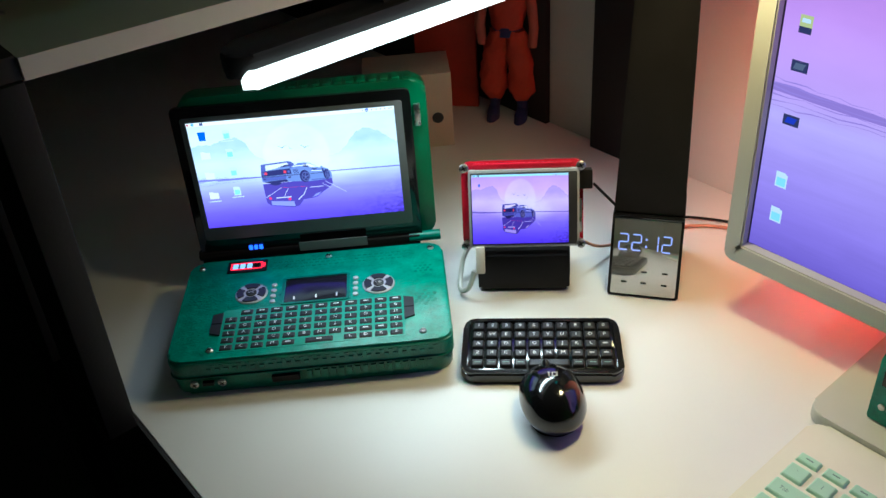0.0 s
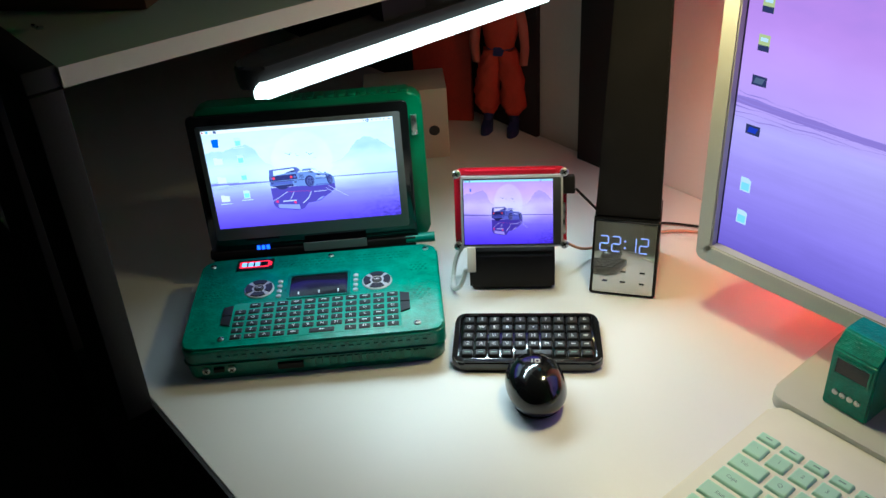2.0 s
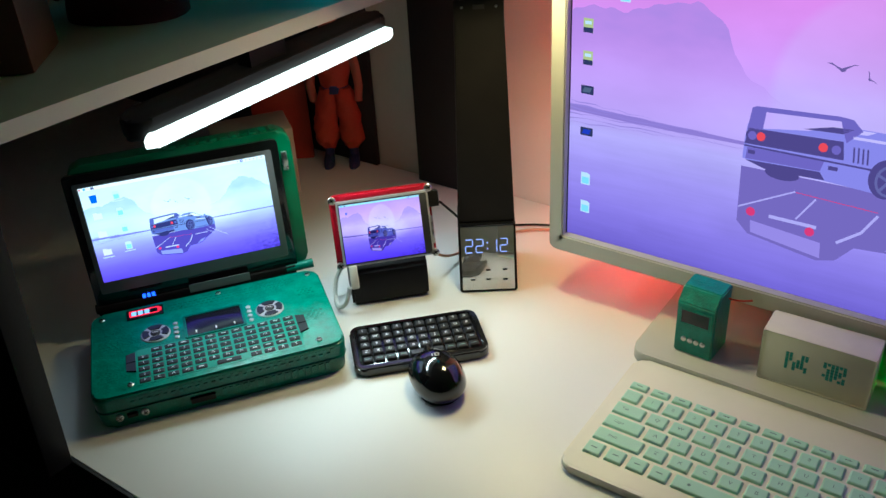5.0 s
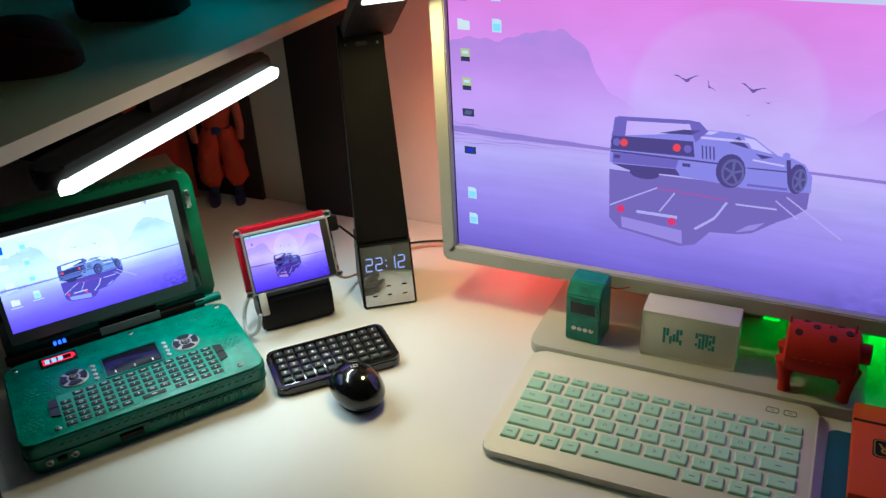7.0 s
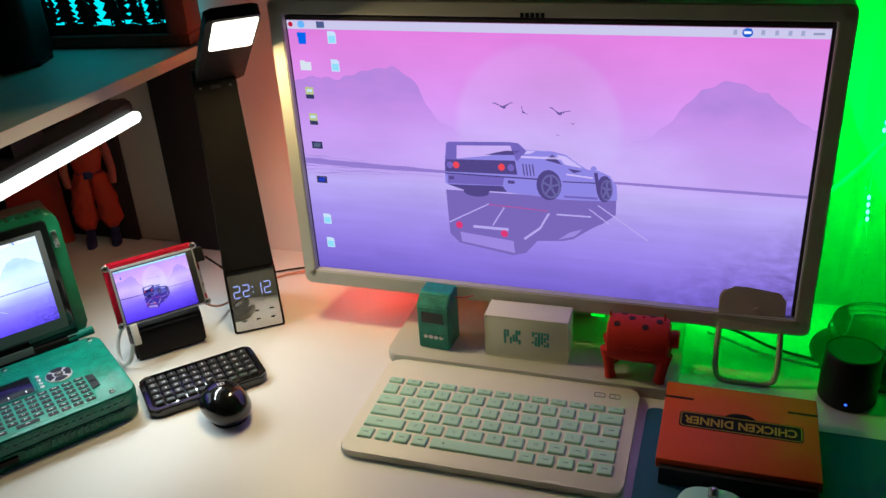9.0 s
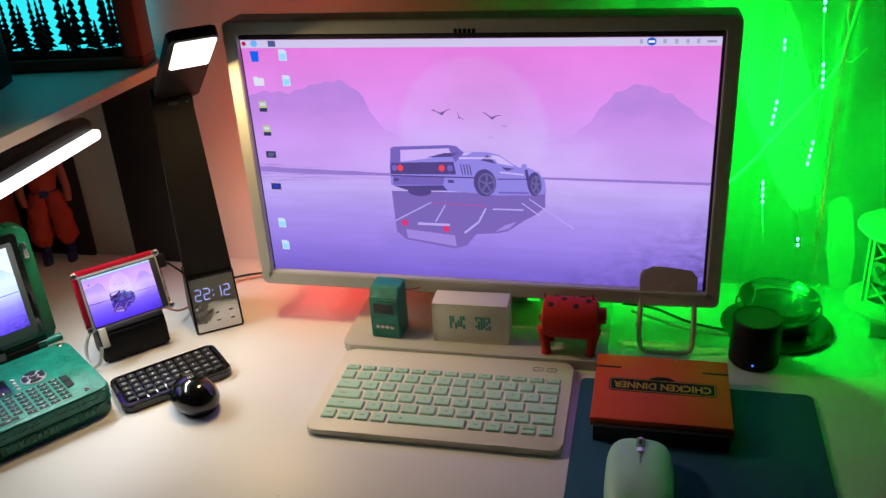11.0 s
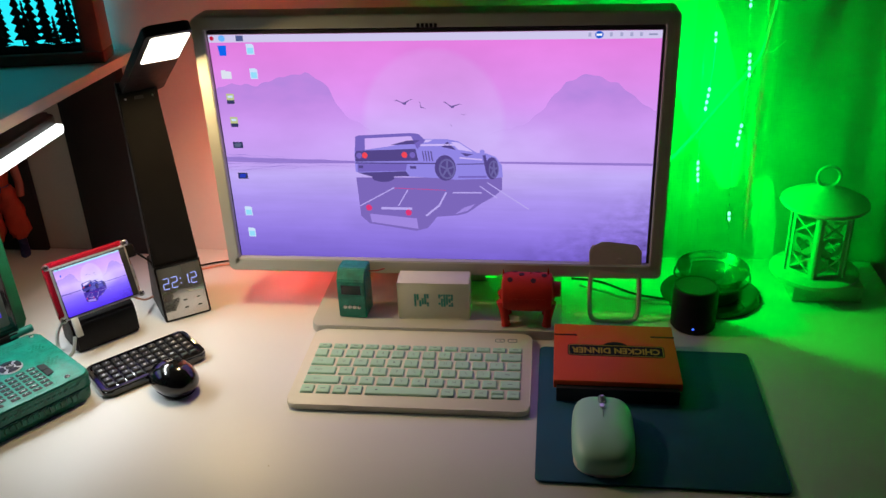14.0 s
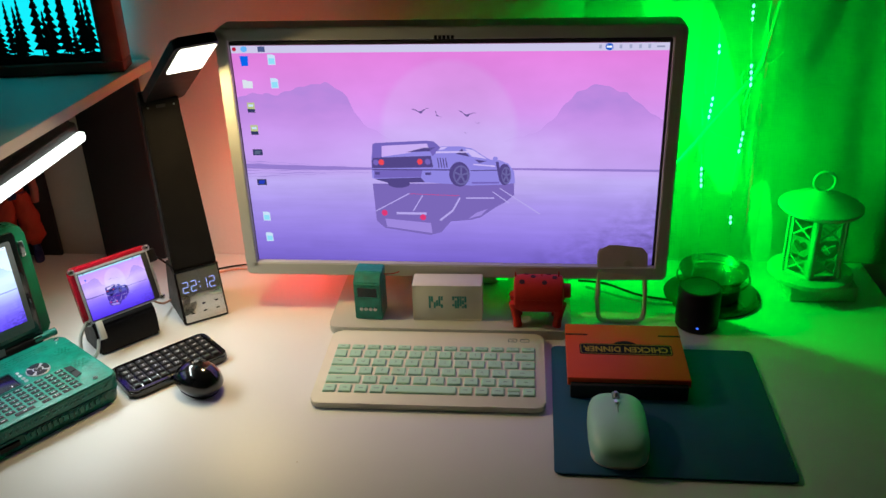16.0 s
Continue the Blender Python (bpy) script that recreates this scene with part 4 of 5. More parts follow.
display(comp, "display", LID @ pose(-0.0848, -0.0012, 0.0272, 90, 0, 0), 0.1598, 0.0916, BLUE, [(0.064, 0.875, "bin"), (0.182, 0.875, "file"), (0.063, 0.70, "folder"), (0.181, 0.705, "file"), (0.063, 0.51, "folder"), (0.182, 0.53, "file"), (0.063, 0.32, "folder"), (0.180, 0.345, "file")], 1.28, grow=1.9)


# ---- the small board computer with its touch screen ----
board = thing("board_computer", pose(-0.1396, -0.0931, 0.0804, 70.5, 0, 46.8), "small board computer with red back plate and lit touch screen", "computer")
part("back_plate", slab(0.094, 0.068, -0.012, -0.0085, 0.006, 0.0006), M["red_board"], board, "red acrylic back plate")
part("side_block", box(-0.047, -0.0405, -0.026, 0.026, -0.0085, -0.002, 0.001), M["red_board"], board)
part("top_block", box(-0.038, 0.038, 0.0285, 0.033, -0.0085, -0.002, 0.001), M["red_board"], board)
part("screen_tray", slab(0.0850, 0.0605, -0.006, 0.0012, 0.001, 0.0006), M["tray_metal"], board, "steel tray of the display", m=pose(0.001, -0.002, 0))
part("screen_mask", slab(0.0815, 0.0570, 0.0012, 0.0018, 0.0008, 0.0001), M["bezel_dark"], board, m=pose(0.001, -0.002, 0))
for sx in (-0.0445, 0.0445):
    for sy in (-0.0305, 0.0305):
        part("standoff", lathe([(0.0022, -0.0085), (0.0022, 0.001)], 10), M["steel"], board, m=pose(sx, sy, 0))
        screw(board, pose(sx, sy, 0.001), 0.0036)
part("usb_block", box(0.043, 0.0535, 0.012, 0.027, -0.011, 0.000, 0.001), M["black"], board, "black plug")
part("connector", box(0.0425, 0.0455, -0.022, 0.004, -0.005, 0.0005, 0.0006), M["steel"], board)
display(board, "display", pose(-0.0390, -0.0293, 0.0020), 0.0740, 0.0546, PINKBLUE, [(0.08, 0.85, "bin")], 1.12)
# its black holder
holder = thing("device_holder", pose(-0.1530, -0.0800, 0, 0, 0, 46.5), "black padded holder under the small screen", "holder")
bm = bmesh.new()
prof = [(-0.022, 0.0005), (0.024, 0.0005), (0.024, 0.020), (0.012, 0.040), (0.004, 0.0435), (-0.010, 0.0425), (-0.019, 0.036), (-0.0225, 0.022)]
a = [bm.verts.new((-0.037, y, z)) for y, z in prof]
b = [bm.verts.new((0.037, y, z)) for y, z in prof]
bm.faces.new(a)
bm.faces.new(b[::-1])
for i in range(len(prof)):
    bm.faces.new((a[i], a[(i + 1) % 8], b[(i + 1) % 8], b[i]))
bmesh.ops.bevel(bm, geom=bm.edges[:], offset=0.0025, segments=2, affect="EDGES")
part("cushion", bm, M["black"], holder)
part("stem", box(-0.018, 0.018, -0.004, 0.010, 0.040, 0.058, 0.002), M["gloss"], holder)
cable = thing("usb_cable", pose(0, 0, 0), "white cable plugged in under the small screen", "cable")
part("plug", shift(box(-0.0036, 0.0036, -0.0028, 0.0028, -0.022, 0.0, 0.001), pose(-0.1545, -0.1255, 0.051, -18, 0, 47.7)), M["white_wire"], cable)
part("cord", tube([(-0.1555, -0.1315, 0.030), (-0.1590, -0.1350, 0.014), (-0.1700, -0.1340, 0.0045), (-0.1840, -0.1230, 0.006), (-0.1870, -0.1150, 0.022), (-0.1790, -0.1080, 0.040)], 0.0021), M["white_wire"], cable)
cable = thing("power_cable", pose(0, 0, 0), "thin black cable running from the board to the wall", "cable")
part("cord", tube([(-0.108, -0.048, 0.094), (-0.100, -0.030, 0.070), (-0.112, 0.010, 0.030), (-0.130, 0.050, 0.006), (-0.110, 0.085, 0.0025), (-0.060, 0.110, 0.0025), (0.02, 0.12, 0.0025)], 0.0012), M["black"], cable)
cable = thing("peach_cable", pose(0, 0, 0), "thin peach-coloured cable lying on the desk", "cable")
part("cord", tube([(-0.128, -0.040, 0.030), (-0.125, -0.015, 0.012), (-0.120, 0.03, 0.003), (-0.100, 0.075, 0.0025), (-0.065, 0.098, 0.0025), (-0.03, 0.092, 0.0025), (0.03, 0.10, 0.0025)], 0.0013), M["peach_wire"], cable)


# ---- mini keyboard and black mouse ----
mini = thing("mini_keyboard", pose(-0.0725, -0.1405, 0, 0, 0, 46.0), "glossy black mini keyboard with white letters", "keyboard")
part("case", slab(0.1175, 0.0640, 0.0005, 0.0080, 0.010, 0.0022), M["gloss"], mini)
part("deck_rim", frame_ring(0.1155, 0.0620, 0.0035, 0.0080, 0.0098, 0.009), M["gloss"], mini)
MROWS = ["1234567890", "QWERTYUIOP", "ASDFGHJKL-", "ZXCVBNM;'_", "      "]
for r in range(5):
    y = 0.0218 - 0.0104 * r
    if r < 4:
        for c in range(10):
            k = part("key", keycap(0.0094, 0.0086, 0.0026, M["key_black"]), None, mini, m=pose(-0.0468 + 0.0104 * c, y, 0.0080))
            ch = MROWS[r][c]
            if ch.isalnum():
                part("legend", lettering(ch, 0.0046, M["legend"]), None, k, m=pose(0, 0, 0.00266))
            else:
                part("legend", keycap(0.0035, 0.0010, 0.0001, M["legend"], 0.0, 0.00002), None, k, m=pose(0, 0, 0.0026))
    else:
        for x, w in ((-0.0468, 0.0094), (-0.0364, 0.0094), (-0.0260, 0.0094), (-0.0156, 0.0094), (0.0052, 0.0302), (0.0260, 0.0094), (0.0364, 0.0094), (0.0468, 0.0094)):
            k = part("key", keycap(w, 0.0080, 0.0026, M["key_black"]), None, mini, m=pose(x, y, 0.0080))
            if w < 0.01:
                part("legend", keycap(0.0046, 0.0009, 0.0001, M["legend_dark"], 0.0, 0.00002), None, k, m=pose(0, 0, 0.0026))

bm_mouse = thing("black_mouse", pose(-0.0250, -0.1780, 0, 0, 0, 57.0), "glossy black rounded computer mouse with a pale mark", "mouse")
part("base", slab(0.034, 0.047, 0.0006, 0.005, 0.015, 0.001), M["black"], bm_mouse)
bm = dome(0.0455, 0.062, 0.031, 36, 18, 2.2, -0.004, 0.9)
for v in bm.verts:
    if v.co.z < 0.011:
        tuck = 0.80 + 0.20 * math.sin(v.co.z / 0.011 * math.pi / 2)
        v.co.x, v.co.y = v.co.x * tuck, v.co.y * tuck
part("shell", shift(bm, pose(0, 0, 0.003)), M["gloss"], bm_mouse, angle=70)
part("scroll_wheel", shift(lathe([(0.004, -0.002), (0.0055, -0.001), (0.0055, 0.001), (0.004, 0.002)], 18), pose(0, 0.019, 0.0255, 0, 90, 0)), M["black"], bm_mouse)
bm = bmesh.new()
for x0, x1, y0, y1 in ((-0.0042, -0.0028, -0.003, 0.003), (-0.0012, 0.0002, -0.003, 0.003), (0.0002, 0.0042, 0.0016, 0.003), (0.0002, 0.0042, -0.003, -0.0016), (0.003, 0.0043, -0.003, 0.003)):
    flat(bm, [(x0, y0), (x1, y0), (x1, y1), (x0, y1)], 0)
part("badge", bm, M["badge_grey"], bm_mouse, "pale mark", m=pose(0.0005, 0.0015, 0.0344, -3, 0, -12) @ Matrix.Diagonal((0.75, 0.75, 1, 1)))


# ---- the tall desk lamp with a clock ----
LAMP = pose(-0.0650, -0.0345, 0, 0, 0, 35.2)
lamp = thing("desk_lamp", LAMP, "tall black desk lamp with lit head and mirrored clock panel", "lamp")


def leaning(w0, w1, z0, z1, f0, f1, t0, t1, bev=0.0012):
    """A tapered upright block: front faces at y f0 and f1, depths t0 and t1."""
    bm = box(-0.5, 0.5, 0, 1, 0, 1)
    for v in bm.verts:
        s = v.co.z
        v.co = Vector((v.co.x * (w0 + (w1 - w0) * s), f0 + (f1 - f0) * s + v.co.y * (t0 + (t1 - t0) * s), z0 + (z1 - z0) * s))
    bmesh.ops.bevel(bm, geom=bm.edges[:], offset=bev, segments=2, affect="EDGES")
    return bm


part("base", leaning(0.0555, 0.0545, 0.0, 0.0675, 0.0, 0.0155, 0.075, 0.040), M["black"], lamp)
part("column", leaning(0.0535, 0.0430, 0.068, 0.268, 0.0170, 0.0555, 0.022, 0.016), M["black"], lamp, "leather-look black column")
tilt = math.degrees(math.atan2(0.0155, 0.0675))
panelm = pose(0, 0.0, 0.0005, 90 - tilt, 0, 0)
panel = part("clock_panel", shift(slab(0.0505, 0.0640, 0.0, 0.0012, 0.001, 0.0003), pose(0, 0.0345, 0.0002)), M["mirror"], lamp, "mirrored clock panel", m=panelm)
SEG = {"2": "abged", "1": "bc"}
for ch, x0 in (("2", -0.0175), ("2", -0.0075), ("1", 0.0055), ("2", 0.0155)):
    w, h, t = 0.0068, 0.0130, 0.0009
    for s in SEG[ch]:
        q = {"a": (0, h / 2, w - t, t), "d": (0, -h / 2, w - t, t), "g": (0, 0, w - t, t), "b": (w / 2, h / 4, t, h / 2 - t), "c": (w / 2, -h / 4, t, h / 2 - t), "e": (-w / 2, -h / 4, t, h / 2 - t), "f": (-w / 2, h / 4, t, h / 2 - t)}[s]
        part("digit_bar", box(x0 + q[0] - q[2] / 2, x0 + q[0] + q[2] / 2, 0.0470 + q[1] - q[3] / 2, 0.0470 + q[1] + q[3] / 2, 0.0015, 0.0018), M["led_digit"], panel)
for dy in (-0.003, 0.003):
    part("digit_dot", box(-0.0008, 0.0006, 0.0463 + dy, 0.0477 + dy, 0.0015, 0.0018), M["led_digit"], panel)
for x, y in ((-0.015, 0.013), (0.0, 0.013), (0.016, 0.0125), (0.0, 0.0225), (0.016, 0.0225)):
    part("touch_mark", box(x - 0.0022, x + 0.0022, y - 0.0007, y + 0.0007, 0.0015, 0.0016), M["black_ink"], panel)
part("panel_rim", shift(box(-0.0272, 0.0272, 0.0668, 0.0692, -0.002, 0.0022, 0.0005), pose(0, 0, 0)), M["gloss"], lamp, m=panelm)
# hinge, head and its glowing panel
part("hinge_plate", leaning(0.0440, 0.0440, 0.2555, 0.2700, 0.0520, 0.0545, 0.018, 0.018), M["black"], lamp)
for x in (-0.015, 0.015):
    part("pin", lathe([(0.0013, 0), (0.0013, 0.001)], 10), M["steel"], lamp, m=pose(x, 0.0522, 0.2625, 90, 0, 0))
part("slot", box(-0.005, 0.005, 0.0512, 0.0530, 0.2605, 0.2640), M["edge"], lamp)
part("knuckle", shift(lathe([(0.0085, -0.021), (0.0085, 0.021)], 20), pose(0, 0.066, 0.270, 0, 90, 0)), M["black"], lamp)
headm = pose(0.004, 0.0660, 0.2620, 0, 0, 6) @ Matrix(((1, 0, 0, 0), (0, -0.838, -0.545, 0), (0, 0.545, -0.838, 0), (0, 0, 0, 1)))
head = part("head", shift(slab(0.048, 0.168, -0.011, 0.0, 0.006, 0.0015), pose(0.002, 0.086, 0)), M["black"], lamp, m=headm)
part("light_panel", shift(slab(0.040, 0.066, 0.0003, 0.0012, 0.003, 0.0003), pose(0.004, 0.132, 0)), M["led_warm"], head, "glowing warm light panel")


# ---- the bar lamp under the shelf ----
A0, B0 = Vector((-0.2220, -0.2665, 0.2165)), Vector((-0.2045, 0.0155, 0.2260))
axis = (B0 - A0).normalized()
side = axis.cross(Vector((0, 0, 1))).normalized()
upv = side.cross(axis).normalized()
barm = Matrix((( axis.x, side.x, upv.x, (A0.x + B0.x) / 2), (axis.y, side.y, upv.y, (A0.y + B0.y) / 2), (axis.z, side.z, upv.z, (A0.z + B0.z) / 2), (0, 0, 0, 1)))
barlamp = thing("bar_lamp", barm, "black bar lamp with glowing white tube under the shelf", "lamp")
length = (B0 - A0).length
bm = slab(length, 0.016, -0.0065, 0.0100, 0.0078, 0.0030, 8)
for v in bm.verts:
    s = abs(v.co.x / (length / 2))
    v.co.y *= 1 - 0.55 * s ** 6
    v.co.z = -0.0030 + (v.co.z + 0.0030) * (1 - 0.60 * s ** 10)
part("diffuser", shift(bm, pose(0, 0.0050, -0.0005)), M["led_white"], barlamp, "glowing white diffuser", angle=60)
bm = slab(length + 0.004, 0.034, -0.0035, 0.014, 0.014, 0.004, 8)
part("housing", shift(bm, pose(0.001, -0.0145, 0.0010)), M["black"], barlamp)
part("bracket", box(-0.02, 0.02, -0.026, -0.008, 0.0152, 0.0465), M["black"], barlamp)


# ---- the pale keyboard with mint keys ----
kb = thing("keyboard", pose(0.2265, -0.1345, 0, 0, 0, 0.3), "slim white keyboard with mint-green keys", "keyboard")
part("case", slab(0.2480, 0.1440, 0.0010, 0.0075, 0.010, 0.0022), M["white"], kb)
for x in (-0.065, 0.066):
    part("front_notch", shift(slab(0.016, 0.0030, 0.0020, 0.0078, 0.0012, 0.0006), pose(x, -0.0705, 0)), M["white"], kb)
KR = [
    [("", 1)] * 13,
    [(c, 1) for c in "`1234567890-"] + [("", 1.5)],
    [("Tab", 1.5)] + [(c, 1) for c in "QWERTYUIOP"] + [("", 1)],
    [("Caps", 1.8)] + [(c, 1) for c in "ASDFGHJKL"] + [("", 1.7)],
    [("Shift", 2.2)] + [(c, 1) for c in "ZXCVBNM"] + [("", 1), ("", 1), ("", 1.3)],
    [("", 1), ("", 1), ("", 1), ("", 1), (" ", 4.6), ("", 1), ("", 1), ("", 1), ("", 0.95), ("", 0.95)],
]
z_key, y = 0.0075, 0.0395
for r, row in enumerate(KR):
    total = sum(w for _, w in row)
    unit = 0.2300 / total
    depth = 0.0088 if r == 0 else 0.0142
    x = -0.1150
    yy = y - depth / 2
    for i, (ch, w) in enumerate(row):
        cw = w * unit
        if r == 5 and i == 8:
            for k in (1, -1):
                part("key", keycap(cw - 0.0030, 0.0062, 0.0020, M["mint"]), None, kb, m=pose(x + cw / 2, yy + 0.0036 * k, z_key))
        else:
            key = part("key", keycap(cw - 0.0030, depth - 0.0006, 0.0022, M["mint"]), None, kb, m=pose(x + cw / 2, yy, z_key))
            if ch == " ":
                part("legend", lathe([(0.0013, 0), (0.0013, 0.0001)], 10), M["legend_dark"], key, m=pose(-0.026, 0, 0.00222))
            elif len(ch) == 1:
                part("legend", lettering(ch, 0.0048, M["legend_dark"]), None, key, m=pose(0, 0, 0.00226))
            elif ch:
                part("legend", lettering(ch, 0.0040, M["legend_dark"]), None, key, m=pose(-cw * 0.12, 0, 0.00226))
            else:
                part("legend", keycap(0.0048, 0.0009, 0.0001, M["legend_dark"], 0.0, 0.00002), None, key, m=pose(0, 0, 0.0022))
        x += cw
    y -= depth + 0.0026
for i in range(2):
    part("indicator", frame_ring(0.0105, 0.007, 0.0008, 0.0075, 0.0078, 0.002), M["legend_dark"], kb, "faint printed mark", m=pose(0.088 + 0.014 * i, 0.056, 0))
    part("lock_lamp", box(0.0865 + 0.014 * i, 0.0895 + 0.014 * i, 0.0555, 0.0565, 0.0075, 0.0078), M["steel"], kb)

# ---- blue mat, mint mouse, orange box ----
mat = tagged(part("mouse_mat", slab(0.2225, 0.218, 0.0004, 0.003, 0.006, 0.0008), M["mat"], m=pose(0.4692, -0.1895, 0, 0, 0, -0.3)), "blue fabric mouse mat lying on the desk", "mouse mat")
mo = thing("mint_mouse", pose(0.4195, -0.2445, 0.003, 0, 0, 0), "flat mint-green computer mouse on the blue mat", "mouse")
part("base", slab(0.055, 0.094, 0.0004, 0.010, 0.020, 0.002), M["white"], mo)
part("shell", shift(dome(0.0575, 0.0960, 0.0240, 48, 18, 3.5, 0.003, 1.0, 5.0), pose(0, 0, 0.0045)), M["mint_mouse"], mo, angle=70)
part("scroll_wheel", shift(lathe([(0.0035, -0.0022), (0.0050, -0.0012), (0.0050, 0.0012), (0.0035, 0.0022)], 18), pose(0, 0.034, 0.0262, 0, 90, 0)), M["steel"], mo)
part("wheel_slot", shift(slab(0.0075, 0.015, 0.0, 0.001, 0.003, 0.0002), pose(0, 0.034, 0.0262, -8, 0, 0)), M["legend_dark"], mo)
part("mode_button", shift(slab(0.0045, 0.006, 0.0, 0.0016, 0.001, 0.0003), pose(0, 0.0215, 0.0278, -3, 0, 0)), M["steel"], mo)
part("button_seam", box(-0.0003, 0.0003, 0.004, 0.018, 0.0281, 0.0292), M["legend_dark"], mo)

obx = thing("orange_box", pose(0.4372, -0.1225, 0.003, 0, 0, -0.3), "flat orange card box with black base on the mat", "box")
part("tray", box(-0.0605, 0.0605, -0.0575, 0.0520, 0.0, 0.0165, 0.001), M["blackboard"], obx, "black lower tray")
part("lid", box(-0.0635, 0.0635, -0.0520, 0.0560, 0.0120, 0.02200, 0.0012), M["orange"], obx, "orange lid")
part("flap_line", box(-0.0635, -0.0390, 0.0318, 0.0345, 0.02200, 0.02220), M["black_ink"], obx)
part("flap_line", box(0.0390, 0.0635, 0.0318, 0.0345, 0.02200, 0.02220), M["black_ink"], obx)
badge = part("badge", shift(slab(0.100, 0.0215, 0.02200, 0.02220, 0.004, 0), pose(0.0010, 0.0040, 0)), M["black_ink"], obx, "dark title badge with yellow rim")
part("badge_rim", shift(frame_ring(0.098, 0.0195, 0.0008, 0.02225, 0.02240, 0.0035), pose(0.0010, 0.0040, 0)), M["yellow_ink"], badge)
part("badge_crest", prism([(0.0135 * math.cos(radians(a)) + 0.001, 0.0115 + 0.0095 * math.sin(radians(a))) for a in range(0, 181, 20)], 0.02200, 0.02220), M["black_ink"], badge)
title = lettering("CHICKEN DINNER", 0.0112, M["yellow_ink"], 0.0003)
part("title", title, None, badge, "yellow title lettering", m=pose(0.0010, 0.0040, 0.02250, 0, 0, 180) @ Matrix.Diagonal((0.98, 1.30, 1, 1)))

# ---- the small things on the monitor's base ----
gb = thing("green_cube", pose(0.1410, -0.0440, 0.0115, 0, 0, -3.0), "small teal printed case with a tiny dark display", "gadget")
bm = bmesh.new()
prof = [(0.0, 0.0), (0.0, 0.0490), (0.010, 0.0600), (0.031, 0.0600), (0.031, 0.0)]
a = [bm.verts.new((-0.0165, y, z)) for y, z in prof]
b = [bm.verts.new((0.0165, y, z)) for y, z in prof]
bm.faces.new(a)
bm.faces.new(b[::-1])
for i in range(5):
    bm.faces.new((a[i], a[(i + 1) % 5], b[(i + 1) % 5], b[i]))
bmesh.ops.bevel(bm, geom=bm.edges[:], offset=0.0012, segments=2, affect="EDGES")
part("case", bm, M["green_mid"], gb)
part("display_rim", shift(frame_ring(0.0265, 0.0155, 0.0015, 0, 0.0008, 0.001), pose(0, -0.0002, 0.0370, 90, 0, 0)), M["green_mid"], gb)
part("display", box(-0.0118, 0.0118, -0.0006, 0.0003, 0.0310, 0.0433), M["display_off"], gb)
for i in range(4):
    part("button", shift(lathe([(0.0023, 0), (0.0023, 0.0010), (0.0013, 0.0014)], 10), pose(-0.0082 + 0.0055 * i, 0.0, 0.0145, 90, 0, 0)), M["steel"], gb)
part("wire", tube([(0.016, 0.024, 0.050), (0.026, 0.026, 0.050), (0.034, 0.030, 0.051)], 0.0007), M["red"], gb)

wb = thing("desk_clock", pose(0.2360, -0.0420, 0.0115, 0, 0, 1.0), "white block clock with faint teal dot digits", "clock")
part("block", box(-0.0415, 0.0415, 0.0, 0.0300, 0.0, 0.0475, 0.0014), M["clock"], wb)
part("face_rim", shift(frame_ring(0.0825, 0.0470, 0.0012, 0, 0.0008, 0.002), pose(0, 0.0, 0.02375, 90, 0, 0)), M["clock"], wb)
rng = random.Random(4)
for gx in (-0.0135, 0.0145):
    for i in range(6):
        for k in range(6):
            if rng.random() < 0.68:
                part("dot", box(gx - 0.0085 + 0.0029 * i, gx - 0.0062 + 0.0029 * i, -0.0006, 0.0002, 0.0170 + 0.0027 * k, 0.0192 + 0.0027 * k), M["teal_ink"], wb)

pig = thing("red_toy", pose(0.3430, -0.0375, 0.0115), "red printed toy body on four legs with round holes", "toy")
body = lathe([(0.0150, -0.0285), (0.0210, -0.0265), (0.0222, -0.018), (0.0222, 0.020), (0.0210, 0.0275), (0.0150, 0.0295)], 32)
part("body", shift(body, pose(0, 0, 0.0370, 0, 90, 0)), M["red"], pig)
# holes are thin discs on the surface, their inner shade given by dark colour
for i, (x, a) in enumerate([(-0.019, 20), (-0.006, -4), (0.007, 22), (0.019, 0), (-0.014, -26), (0.012, -28)]):
    part("hole", shift(lathe([(0.0031, 0.0220), (0.0031, 0.0225)], 16), Matrix.Translation((x, 0, 0.0370)) @ pose(0, 0, 0, a + 6, 0, 0)), M["hole"], pig)
for x in (-0.0215, 0.0205):
    for y in (-0.0135, 0.0135):
        part("leg", shift(lathe([(0.0056, 0.0), (0.0048, 0.006), (0.0052, 0.016), (0.0070, 0.030)], 14), pose(x * 1.08, y, 0.0004, -6 if y < 0 else 6, 8 if x > 0 else -8, 0)), M["red"], pig)
for x, h in ((-0.0265, 0.006), (0.0235, 0.008), (0.004, 0.003)):
    part("tip", shift(lathe([(0.0012, 0), (0.0009, h * 0.6), (0.0003, h)], 8), pose(x, 0.002, 0.0580)), M["red"], pig)
part("snout", shift(lathe([(0.0085, 0), (0.0085, 0.0075), (0.0078, 0.0085)], 20), pose(0.0290, -0.002, 0.0420, 0, 90, 0)), M["red"], pig)
for i in range(7):
    part("raised_mark", box(-0.020 + 0.0062 * i, -0.0165 + 0.0062 * i, -0.0228, -0.0216, 0.0345, 0.0395), M["red"], pig)

